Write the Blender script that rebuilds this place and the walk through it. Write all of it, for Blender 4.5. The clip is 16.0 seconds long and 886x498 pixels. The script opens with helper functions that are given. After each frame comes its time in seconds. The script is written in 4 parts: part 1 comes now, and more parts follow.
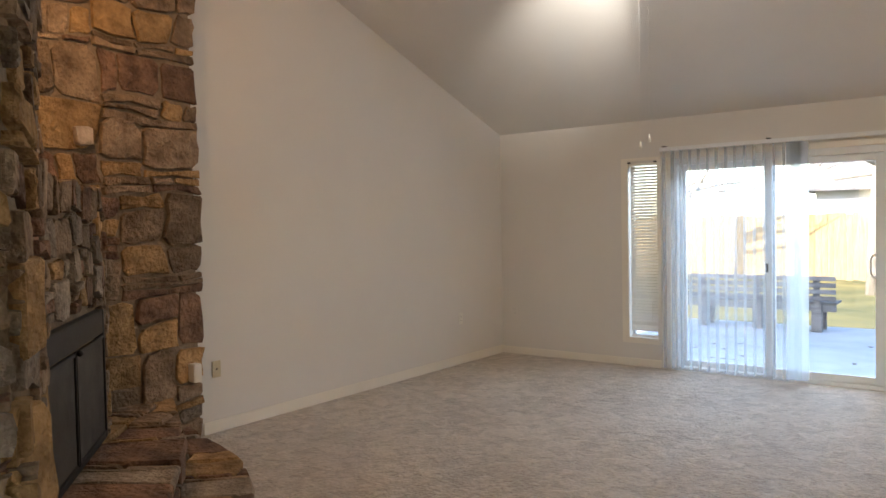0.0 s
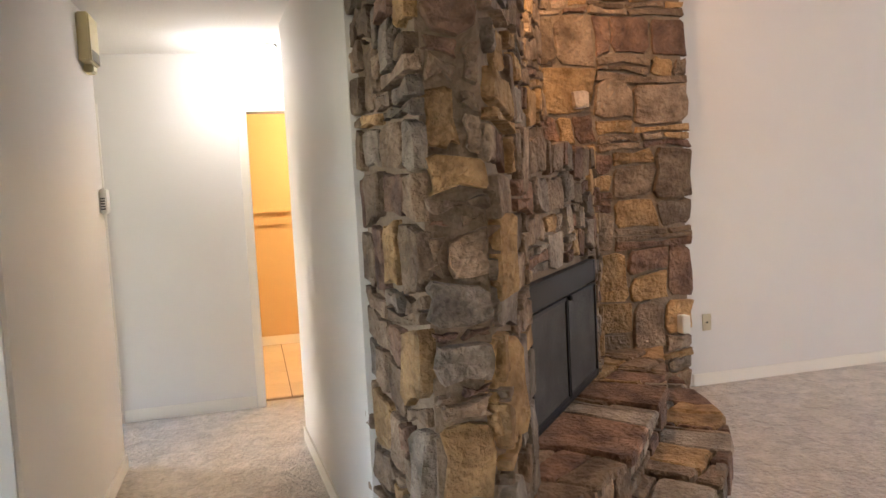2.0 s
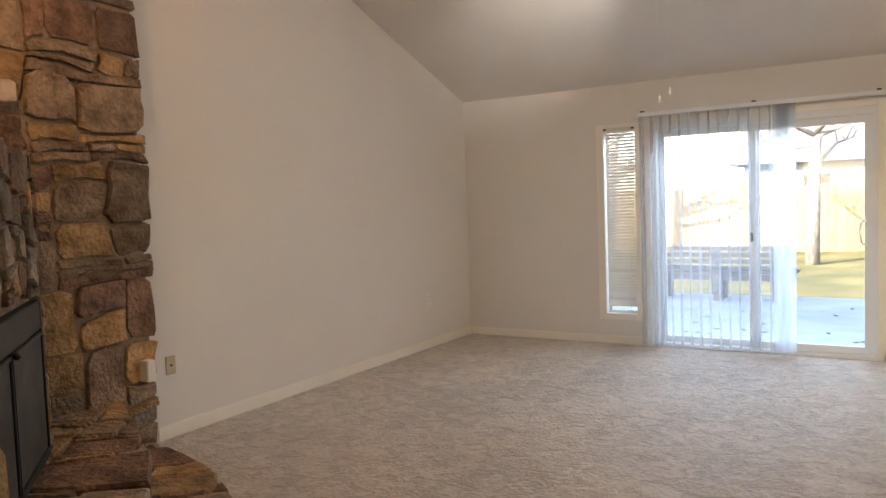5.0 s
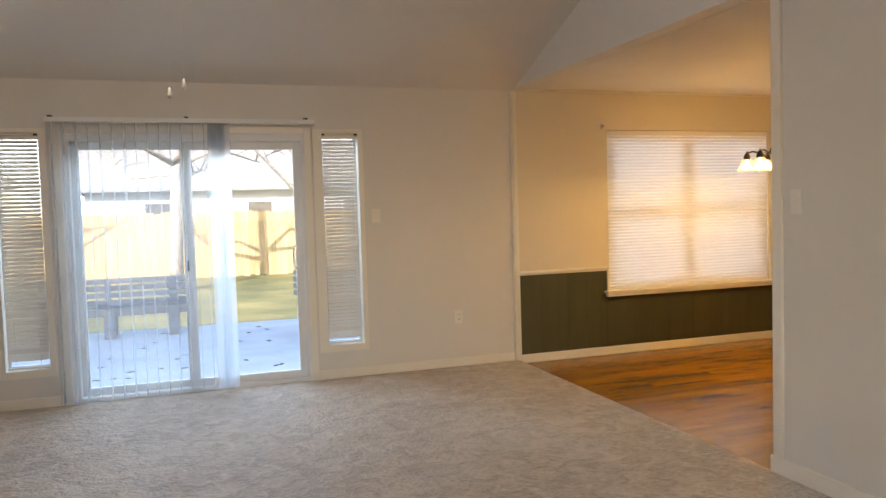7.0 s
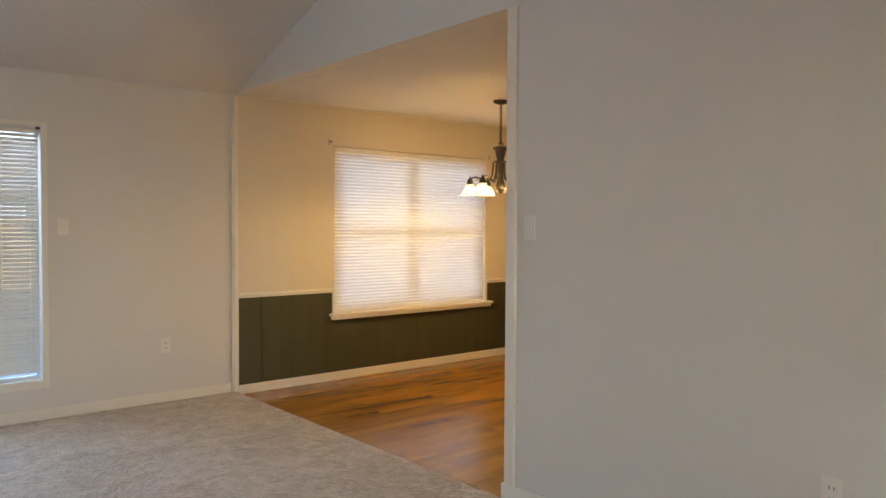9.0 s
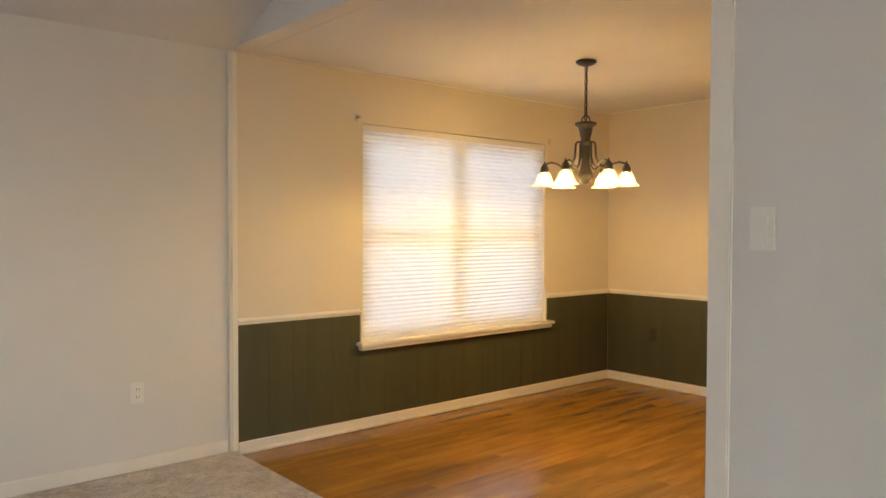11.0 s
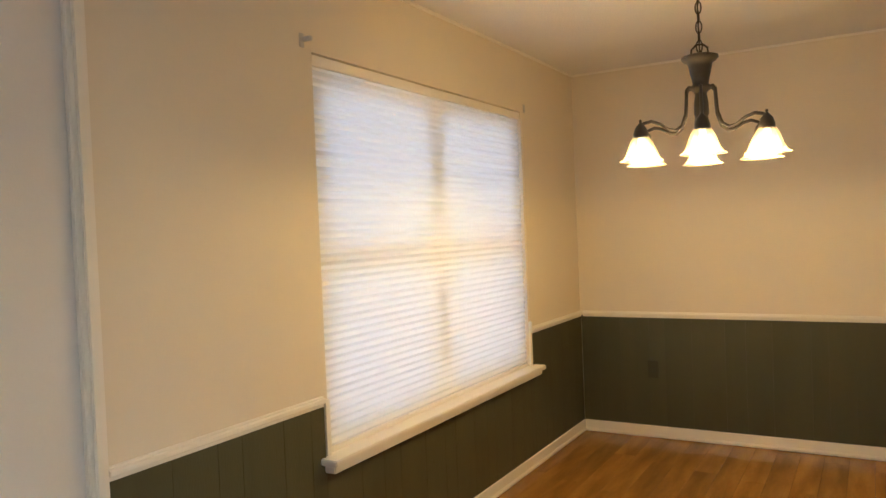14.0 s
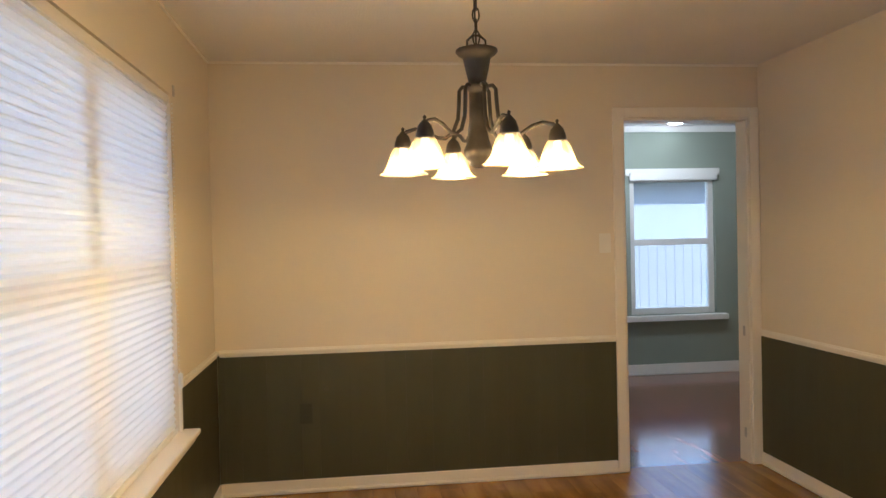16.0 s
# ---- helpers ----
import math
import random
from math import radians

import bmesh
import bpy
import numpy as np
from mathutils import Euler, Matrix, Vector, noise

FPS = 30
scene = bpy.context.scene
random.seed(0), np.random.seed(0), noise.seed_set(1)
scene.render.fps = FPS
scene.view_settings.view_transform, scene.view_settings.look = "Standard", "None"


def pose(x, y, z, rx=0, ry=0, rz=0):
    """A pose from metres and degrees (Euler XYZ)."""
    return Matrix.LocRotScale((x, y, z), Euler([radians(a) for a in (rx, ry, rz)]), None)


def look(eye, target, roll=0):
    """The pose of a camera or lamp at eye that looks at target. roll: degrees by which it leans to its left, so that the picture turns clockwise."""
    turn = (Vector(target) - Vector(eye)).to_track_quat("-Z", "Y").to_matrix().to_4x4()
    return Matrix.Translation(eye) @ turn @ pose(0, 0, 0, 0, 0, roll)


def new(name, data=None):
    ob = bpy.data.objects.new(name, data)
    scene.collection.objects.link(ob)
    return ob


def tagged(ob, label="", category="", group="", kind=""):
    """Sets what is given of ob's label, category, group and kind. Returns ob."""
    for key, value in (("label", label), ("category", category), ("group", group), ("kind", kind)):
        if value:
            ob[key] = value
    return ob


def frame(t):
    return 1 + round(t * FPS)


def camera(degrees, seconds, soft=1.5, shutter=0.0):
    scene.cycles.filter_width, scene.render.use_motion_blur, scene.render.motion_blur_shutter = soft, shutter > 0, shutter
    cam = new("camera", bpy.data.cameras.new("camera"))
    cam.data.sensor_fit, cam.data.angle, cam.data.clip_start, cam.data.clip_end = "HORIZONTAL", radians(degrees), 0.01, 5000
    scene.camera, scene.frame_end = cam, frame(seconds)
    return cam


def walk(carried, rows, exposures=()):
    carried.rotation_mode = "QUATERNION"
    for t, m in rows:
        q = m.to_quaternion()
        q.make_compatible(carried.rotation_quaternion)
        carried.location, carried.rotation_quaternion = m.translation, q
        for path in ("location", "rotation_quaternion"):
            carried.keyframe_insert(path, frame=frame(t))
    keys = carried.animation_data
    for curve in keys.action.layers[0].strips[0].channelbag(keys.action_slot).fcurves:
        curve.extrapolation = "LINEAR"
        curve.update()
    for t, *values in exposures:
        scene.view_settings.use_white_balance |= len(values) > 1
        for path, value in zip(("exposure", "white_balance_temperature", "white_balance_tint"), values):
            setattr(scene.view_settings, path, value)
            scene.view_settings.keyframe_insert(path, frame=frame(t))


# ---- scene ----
cam = camera(62.0, 16.0)
PATH = [
    (0, (2.209, 0.546, 1.414), (1.009, 2.145, 1.348), -1.1),
    (0.5, (2.276, 0.686, 1.429), (0.697, 1.91, 1.337), -1.3),
    (1, (2.31, 0.676, 1.426), (0.45, 1.401, 1.3), -2.3),
    (1.5, (2.316, 0.658, 1.418), (0.373, 1.108, 1.277), -3.1),
    (2, (2.319, 0.675, 1.421), (0.387, 1.17, 1.272), -3.0),
    (2.5, (2.306, 0.69, 1.421), (0.469, 1.465, 1.268), -2.6),
    (3, (2.26, 0.699, 1.426), (0.587, 1.785, 1.278), -2.4),
    (3.5, (2.2, 0.682, 1.422), (0.694, 1.991, 1.282), -2.5),
    (3.7, (2.171, 0.674, 1.42), (0.725, 2.049, 1.282), -2.3),
    (6, (1.036, 1.053, 1.319), (0.575, 2.996, 1.204), -2.5),
    (6.5, (0.825, 1.278, 1.33), (0.853, 3.275, 1.213), -2.4),
    (7, (0.676, 1.431, 1.338), (1.308, 3.326, 1.237), -1.7),
    (7.5, (0.68, 1.488, 1.342), (1.743, 3.18, 1.257), -0.8),
    (8, (0.673, 1.501, 1.355), (1.943, 3.045, 1.279), 0.0),
    (10.5, (1.277, 2.846, 1.307), (2.576, 4.365, 1.251), 0.4),
    (11, (1.443, 3.261, 1.333), (2.745, 4.778, 1.278), 0.2),
    (11.5, (1.557, 3.682, 1.353), (2.888, 5.174, 1.304), -0.1),
    (12, (1.733, 4.063, 1.387), (3.101, 5.521, 1.332), -0.6),
    (12.5, (1.832, 4.478, 1.367), (3.273, 5.864, 1.324), -1.3),
    (13, (1.941, 4.866, 1.358), (3.463, 6.163, 1.315), -1.8),
    (13.5, (2.073, 5.252, 1.376), (3.683, 6.437, 1.327), -2.2),
    (14, (2.178, 5.648, 1.37), (3.904, 6.659, 1.322), -2.4),
    (14.5, (2.352, 5.968, 1.344), (4.185, 6.767, 1.298), -2.1),
    (15, (2.53, 6.221, 1.373), (4.462, 6.738, 1.319), -1.9),
    (15.5, (2.605, 6.465, 1.379), (4.598, 6.626, 1.34), -1.5),
    (16, (2.78, 6.626, 1.396), (4.765, 6.384, 1.362), -1.3),
]
EXPOSURES = [(0, 2.7, 6400, 10), (0.5, 3.1, 7800, 14), (1.0, 3.3, 6500, 13), (1.5, 3.45, 6100, 14), (3.0, 3.6, 5700, 14), (3.7, 3.3, 5900, 13), (6.0, 2.7, 6800, 12), (7.0, 2.5, 6500, 11), (8.0, 2.42, 5900, 9), (11, 2.75, 5600, 6), (13.0, 2.62, 5300, 5), (16, 2.45, 4800, 7)]
walk(cam, [(t, look(eye, target, roll)) for t, eye, target, roll in PATH], EXPOSURES)
# ---- light ----
world = bpy.data.worlds.new("world")
scene.world = world
world.use_nodes = True
wn = world.node_tree.nodes
sky = wn.new("ShaderNodeTexSky")
sky.sky_type = "NISHITA"
sky.sun_disc = False
sky.sun_elevation = radians(27)
sky.sun_rotation = radians(210)
wn["Background"].inputs["Strength"].default_value = 0.15
world.node_tree.links.new(sky.outputs[0], wn["Background"].inputs["Color"])


def lamp(name, kind, m, power, color, size=0.1):
    d = bpy.data.lights.new(name, kind)
    d.energy, d.color = power, color
    if kind == "SUN":
        d.angle = size
    elif kind == "AREA":
        d.size = size
    else:
        d.shadow_soft_size = size
    ob = new(name, d)
    ob.matrix_world = m
    return ob


sun_way = Vector((math.sin(radians(210)) * math.cos(radians(27)), math.cos(radians(210)) * math.cos(radians(27)), math.sin(radians(27))))
lamp("sun", "SUN", look(sun_way * 50, (0, 0, 0)), 2.4, (1, 0.93, 0.82), radians(0.5))
WARM = (1.0, 0.575, 0.17)

# ---- materials ----


def mat(name, color, rough=0.6, spread=0.06, scale=6.0, bump=0.0, bump_scale=60.0, metal=0.0, stretch=(1, 1, 1), per_piece=0.0, second=None, spec=0.5):
    m = bpy.data.materials.new(name)
    m.use_nodes = True
    nt = m.node_tree
    n, l = nt.nodes, nt.links
    b = n["Principled BSDF"]
    b.inputs["Roughness"].default_value = rough
    b.inputs["Metallic"].default_value = metal
    b.inputs["Specular IOR Level"].default_value = spec
    tc, mp = n.new("ShaderNodeTexCoord"), n.new("ShaderNodeMapping")
    mp.inputs["Scale"].default_value = stretch
    l.new(tc.outputs["Object"], mp.inputs["Vector"])
    src = mp.outputs["Vector"]
    if per_piece:
        oi, add = n.new("ShaderNodeObjectInfo"), n.new("ShaderNodeVectorMath")
        add.operation = "MULTIPLY_ADD"
        add.inputs[1].default_value = (37, 23, 51)
        l.new(oi.outputs["Random"], add.inputs[0])
        l.new(src, add.inputs[2])
        src = add.outputs[0]
    big, fine = n.new("ShaderNodeTexNoise"), n.new("ShaderNodeTexNoise")
    big.inputs["Scale"].default_value, big.inputs["Detail"].default_value = scale, 6
    fine.inputs["Scale"].default_value, fine.inputs["Detail"].default_value = bump_scale, 8
    l.new(src, big.inputs["Vector"])
    l.new(src, fine.inputs["Vector"])
    ramp = n.new("ShaderNodeValToRGB")
    c2 = second or [min(1, c * (1 + spread)) for c in color]
    ramp.color_ramp.elements[0].position, ramp.color_ramp.elements[1].position = 0.32, 0.68
    ramp.color_ramp.elements[0].color = (*[c * (1 - spread) for c in color], 1)
    ramp.color_ramp.elements[1].color = (*c2, 1)
    l.new(big.outputs["Fac"], ramp.inputs[0])
    hsv = n.new("ShaderNodeHueSaturation")
    l.new(ramp.outputs[0], hsv.inputs["Color"])
    var = n.new("ShaderNodeMapRange")
    var.inputs["To Min"].default_value, var.inputs["To Max"].default_value = 1 - spread, 1 + spread
    l.new(fine.outputs["Fac"], var.inputs["Value"])
    if per_piece:
        pv, mul = n.new("ShaderNodeMapRange"), n.new("ShaderNodeMath")
        pv.inputs["To Min"].default_value, pv.inputs["To Max"].default_value = 1 - per_piece, 1 + per_piece
        l.new(oi.outputs["Random"], pv.inputs["Value"])
        mul.operation = "MULTIPLY"
        l.new(pv.outputs[0], mul.inputs[0])
        l.new(var.outputs[0], mul.inputs[1])
        l.new(mul.outputs[0], hsv.inputs["Value"])
    else:
        l.new(var.outputs[0], hsv.inputs["Value"])
    l.new(hsv.outputs[0], b.inputs["Base Color"])
    if bump:
        bp = n.new("ShaderNodeBump")
        bp.inputs["Strength"].default_value, bp.inputs["Distance"].default_value = bump, 0.03 if "stone" in name or "carpet" in name else 0.01
        l.new(fine.outputs["Fac"], bp.inputs["Height"])
        l.new(bp.outputs[0], b.inputs["Normal"])
    return m


def glow(name, color, power):
    m = bpy.data.materials.new(name)
    m.use_nodes = True
    b = m.node_tree.nodes["Principled BSDF"]
    b.inputs["Base Color"].default_value = (*color, 1)
    b.inputs["Emission Color"].default_value = (*color, 1)
    b.inputs["Emission Strength"].default_value = power
    return m


def sheer(name, color, clear, through_light, rough=0.6, glowing=0.0):
    """Cloth or glass that lets part of the light straight through and scatters part."""
    m = bpy.data.materials.new(name)
    m.use_nodes = True
    n, l = m.node_tree.nodes, m.node_tree.links
    b = n["Principled BSDF"]
    b.inputs["Base Color"].default_value = (*color, 1)
    b.inputs["Roughness"].default_value = rough
    tr, tp = n.new("ShaderNodeBsdfTranslucent"), n.new("ShaderNodeBsdfTransparent")
    tr.inputs["Color"].default_value = (*color, 1)
    if glowing:
        b.inputs["Emission Color"].default_value = (1, 0.72, 0.36, 1)
        b.inputs["Emission Strength"].default_value = glowing
    a, c = n.new("ShaderNodeMixShader"), n.new("ShaderNodeMixShader")
    a.inputs[0].default_value, c.inputs[0].default_value = through_light, clear
    l.new(b.outputs[0], a.inputs[1])
    l.new(tr.outputs[0], a.inputs[2])
    l.new(a.outputs[0], c.inputs[1])
    l.new(tp.outputs[0], c.inputs[2])
    l.new(c.outputs[0], n["Material Output"].inputs["Surface"])
    return m


def pane_glass():
    m = bpy.data.materials.new("window glass")
    m.use_nodes = True
    n, l = m.node_tree.nodes, m.node_tree.links
    g, tp, mx, fr = n.new("ShaderNodeBsdfGlossy"), n.new("ShaderNodeBsdfTransparent"), n.new("ShaderNodeMixShader"), n.new("ShaderNodeFresnel")
    g.inputs["Roughness"].default_value = 0.02
    fr.inputs["IOR"].default_value = 1.35
    l.new(fr.outputs[0], mx.inputs[0])
    l.new(tp.outputs[0], mx.inputs[1])
    l.new(g.outputs[0], mx.inputs[2])
    l.new(mx.outputs[0], n["Material Output"].inputs["Surface"])
    return m


M_WALL = mat("off-white wall paint", (0.735, 0.71, 0.675), 0.75, 0.02, 1.2, 0.08, 140)
# wall paint with the chandelier's warm light put partly into the colour
M_DINE = mat("warm-tinted wall paint", (0.74, 0.67, 0.55), 0.7, 0.02, 1.2, 0.08, 140)
M_CEIL = mat("textured ceiling paint", (0.74, 0.72, 0.69), 0.9, 0.02, 2, 0.35, 90)
M_TRIM = mat("white gloss trim", (0.84, 0.8, 0.72), 0.4, 0.02, 3)
M_WHITE = mat("white vinyl", (0.8, 0.82, 0.84), 0.4, 0.02, 3)
M_OLIVE = mat("olive panel paint", (0.068, 0.067, 0.034), 0.5, 0.08, 2.0, 0.1, 60, stretch=(4, 4, 0.6), per_piece=0.025)
M_DARKGAP = mat("dark joint", (0.02, 0.018, 0.012), 0.8)


def carpet():
    """Cut pile: tufts that lean in patches, so that the surface is mottled at three sizes."""
    m = bpy.data.materials.new("beige cut-pile carpet")
    m.use_nodes = True
    n, l = m.node_tree.nodes, m.node_tree.links
    b = n["Principled BSDF"]
    b.inputs["Roughness"].default_value = 0.55
    b.inputs["Specular IOR Level"].default_value = 0.5
    b.inputs["Sheen Weight"].default_value = 0.45
    b.inputs["Sheen Roughness"].default_value = 0.45
    tc = n.new("ShaderNodeTexCoord")
    values = []
    for scale, detail, warp_by in ((1.4, 4, 0.3), (9, 6, 1.0), (42, 5, 0.6)):
        t = n.new("ShaderNodeTexNoise")
        t.inputs["Scale"].default_value, t.inputs["Detail"].default_value, t.inputs["Distortion"].default_value = scale, detail, warp_by
        l.new(tc.outputs["Object"], t.inputs["Vector"])
        values.append(t.outputs["Fac"])
    total = None
    for v, w in zip(values, (0.35, 0.7, 0.55)):
        k = n.new("ShaderNodeMath")
        k.operation = "MULTIPLY_ADD"
        k.inputs[1].default_value = w
        k.inputs[2].default_value = 0
        l.new(v, k.inputs[0])
        if total:
            l.new(total, k.inputs[2])
        total = k.outputs[0]
    ramp = n.new("ShaderNodeValToRGB")
    e = ramp.color_ramp.elements
    e[0].position, e[1].position = 0.66, 0.94
    e[0].color, e[1].color = (0.36, 0.305, 0.25, 1), (0.63, 0.55, 0.465, 1)
    l.new(total, ramp.inputs[0])
    l.new(ramp.outputs[0], b.inputs["Base Color"])
    bp = n.new("ShaderNodeBump")
    bp.inputs["Strength"].default_value, bp.inputs["Distance"].default_value = 1.0, 0.035
    l.new(total, bp.inputs["Height"])
    l.new(bp.outputs[0], b.inputs["Normal"])
    return m


M_CARPET = carpet()
M_WOOD = mat("oak laminate", (0.28, 0.127, 0.013), 0.18, 0.16, 2.0, 0.06, 30, stretch=(0.8, 5, 5), per_piece=0.12, second=(0.41, 0.2, 0.024))
M_KWOOD = mat("cherry laminate", (0.25, 0.095, 0.05), 0.13, 0.2, 3.0, 0.02, 30, stretch=(0.9, 9, 9), per_piece=0.2, second=(0.34, 0.135, 0.065), spec=0.9)
M_KWOOD.node_tree.nodes["Principled BSDF"].inputs["Coat Weight"].default_value = 0.5
M_KWOOD.node_tree.nodes["Principled BSDF"].inputs["Coat Roughness"].default_value = 0.12
M_MORTAR = mat("brown-grey mortar", (0.25, 0.19, 0.135), 0.95, 0.2, 9, 0.9, 60)
STONE = [
    mat("brown fieldstone", (0.19, 0.125, 0.08), 0.85, 0.4, 7, 1.0, 38, per_piece=0.3, second=(0.33, 0.24, 0.165)),
    mat("ochre fieldstone", (0.32, 0.19, 0.08), 0.85, 0.35, 8, 1.0, 38, per_piece=0.25, second=(0.48, 0.31, 0.15)),
    mat("grey fieldstone", (0.2, 0.16, 0.125), 0.85, 0.4, 6, 1.0, 38, per_piece=0.3, second=(0.36, 0.3, 0.24)),
    mat("rust-red fieldstone", (0.15, 0.085, 0.065), 0.85, 0.4, 7, 1.0, 38, per_piece=0.3, second=(0.3, 0.18, 0.12)),
]
M_PALE = mat("pale quartz stone", (0.5, 0.4, 0.32), 0.8, 0.2, 12, 0.6, 40)
M_IRON = mat("black iron", (0.018, 0.019, 0.022), 0.5, 0.2, 12, 0.1, 80, metal=0.3)
M_ZINC = mat("zinc", (0.52, 0.51, 0.5), 0.45, 0.1, metal=0.25)
M_MESH = mat("sooty wire mesh", (0.075, 0.07, 0.068), 0.6, 0.4, 5, 0.7, 420, metal=0.4)
M_BRONZE = mat("dark bronze", (0.05, 0.044, 0.04), 0.42, 0.25, 14, 0.05, 60, metal=0.5)
M_SHADE = sheer("frosted alabaster glass", (0.82, 0.66, 0.38), 0.66, 0.1, 0.4, 0.04)
M_BULB = glow("lit bulb", (1.0, 0.72, 0.38), 2)
M_GLOBE = glow("lit opal globe", (1.0, 0.93, 0.82), 3)
M_DISC = glow("lit lens", (1.0, 0.95, 0.85), 3)
M_CELL = sheer("white cellular cloth", (0.9, 0.89, 0.88), 0.0, 0.2, 0.95)
M_VANE = sheer("sheer white vane", (0.85, 0.9, 0.95), 0.72, 0.85)
M_SHEER = sheer("sheer white voile", (0.85, 0.92, 1.0), 0.82, 0.7)
M_SLAT = sheer("cream vinyl slat", (0.82, 0.78, 0.72), 0.0, 0.35)
M_GLASS = pane_glass()
M_PLATE = mat("white plastic plate", (0.8, 0.78, 0.72), 0.35, 0.02)
M_BEIGE = mat("beige plastic", (0.66, 0.58, 0.32), 0.45, 0.03)
M_SLOT = mat("dark slot", (0.03, 0.03, 0.03), 0.5)
M_ORANGE = mat("tan room paint", (0.6, 0.42, 0.2), 0.7, 0.03, 1.5)
M_TILE = mat("pale floor tile", (0.62, 0.5, 0.36), 0.35, 0.06, 4, per_piece=0.05)
M_SAGE = mat("sage green paint", (0.31, 0.335, 0.26), 0.7, 0.03, 1.5, 0.05, 120)
M_PATIO = mat("pale concrete", (0.42, 0.43, 0.45), 0.9, 0.1, 2.5, 0.3, 60)
M_GRASS = mat("winter grass", (0.11, 0.115, 0.03), 0.95, 0.4, 0.8, 0.8, 30, second=(0.22, 0.18, 0.06))
M_TIMBER = mat("weathered timber", (0.17, 0.165, 0.165), 0.85, 0.2, 4, 0.4, 40, stretch=(1, 6, 6), per_piece=0.15)
M_FENCE = mat("fence timber", (0.3, 0.22, 0.11), 0.85, 0.2, 3, 0.3, 40, stretch=(6, 6, 1), per_piece=0.18)
M_BARK = mat("grey bark", (0.27, 0.24, 0.21), 0.9, 0.35, 9, 0.9, 30, stretch=(3, 3, 0.7))
M_SIDING = mat("pale siding", (0.25, 0.265, 0.29), 0.8, 0.06, 2)
M_ROOF = mat("grey shingle", (0.4, 0.38, 0.36), 0.9, 0.2, 6, 0.6, 25)
M_LEAF = mat("dry leaf", (0.12, 0.08, 0.04), 0.9, 0.3, 9)
M_EVER = mat("evergreen leaf", (0.05, 0.085, 0.03), 0.8, 0.4, 3, per_piece=0.2)

# ---- building helpers ----


def box(bm, x0, y0, z0, x1, y1, z1):
    v = [bm.verts.new((x, y, z)) for x in (x0, x1) for y in (y0, y1) for z in (z0, z1)]
    for f in ((0, 1, 3, 2), (4, 6, 7, 5), (0, 4, 5, 1), (2, 3, 7, 6), (0, 2, 6, 4), (1, 5, 7, 3)):
        bm.faces.new([v[i] for i in f])
    return bm


def boxes(*rows, bevel=0.0):
    bm = bmesh.new()
    for r in rows:
        box(bm, *r)
    if bevel:
        bmesh.ops.bevel(bm, geom=bm.edges[:], offset=bevel, segments=2, affect="EDGES", clamp_overlap=True)
    return bm


def prism(outline, z0, z1):
    """A solid with a plan outline; z1 is a number or one height for each corner."""
    bm = bmesh.new()
    tops = z1 if isinstance(z1, (list, tuple)) else [z1] * len(outline)
    lo = [bm.verts.new((x, y, z0)) for x, y in outline]
    hi = [bm.verts.new((x, y, t)) for (x, y), t in zip(outline, tops)]
    bm.faces.new(lo[::-1])
    bm.faces.new(hi)
    for i in range(len(lo)):
        j = (i + 1) % len(lo)
        bm.faces.new((lo[i], lo[j], hi[j], hi[i]))
    bmesh.ops.recalc_face_normals(bm, faces=bm.faces)
    return bm


def lathe(bm, profile, steps=24, at=(0, 0, 0)):
    rings = []
    for r, z in profile:
        rings.append([bm.verts.new((at[0] + r * math.cos(2 * math.pi * i / steps), at[1] + r * math.sin(2 * math.pi * i / steps), at[2] + z)) for i in range(steps)])
    for a, b in zip(rings, rings[1:]):
        for i in range(steps):
            j = (i + 1) % steps
            bm.faces.new((a[i], a[j], b[j], b[i]))
    return bm


def tube(bm, points, radii, steps=8):
    rings = []
    pts = [Vector(p) for p in points]
    for i, p in enumerate(pts):
        d = (pts[min(i + 1, len(pts) - 1)] - pts[max(i - 1, 0)]).normalized()
        side = d.cross(Vector((0, 0, 1)) if abs(d.z) < 0.9 else Vector((1, 0, 0))).normalized()
        up = side.cross(d)
        r = radii[i] if isinstance(radii, (list, tuple)) else radii
        rings.append([bm.verts.new(p + r * (side * math.cos(2 * math.pi * k / steps) + up * math.sin(2 * math.pi * k / steps))) for k in range(steps)])
    for a, b in zip(rings, rings[1:]):
        for k in range(steps):
            j = (k + 1) % steps
            bm.faces.new((a[k], a[j], b[j], b[k]))
    bm.faces.new(rings[0][::-1])
    bm.faces.new(rings[-1])
    return bm


def mesh_of(name, bm, material, smooth=False):
    me = bpy.data.meshes.new(name)
    bm.to_mesh(me)
    bm.free()
    me.materials.append(material)
    if smooth:
        me.shade_smooth()
    return me


def part(name, bm, material, parent=None, label="", smooth=False):
    ob = new(name, mesh_of(name, bm, material, smooth))
    if parent:
        ob.parent = parent
    return tagged(ob, label)


def piece(name, me, parent, m=None):
    ob = new(name, me)
    ob.parent = parent
    if m:
        ob.matrix_basis = m
    return ob


def thing(name, label, category, group="", at=(0, 0, 0), turn=0):
    ob = new(name)
    ob.matrix_basis = pose(*at, 0, 0, turn)
    return tagged(ob, label, category, group)


def setting(name, bm, material, label="", smooth=False):
    return tagged(part(name, bm, material, None, label, smooth), kind="structure")


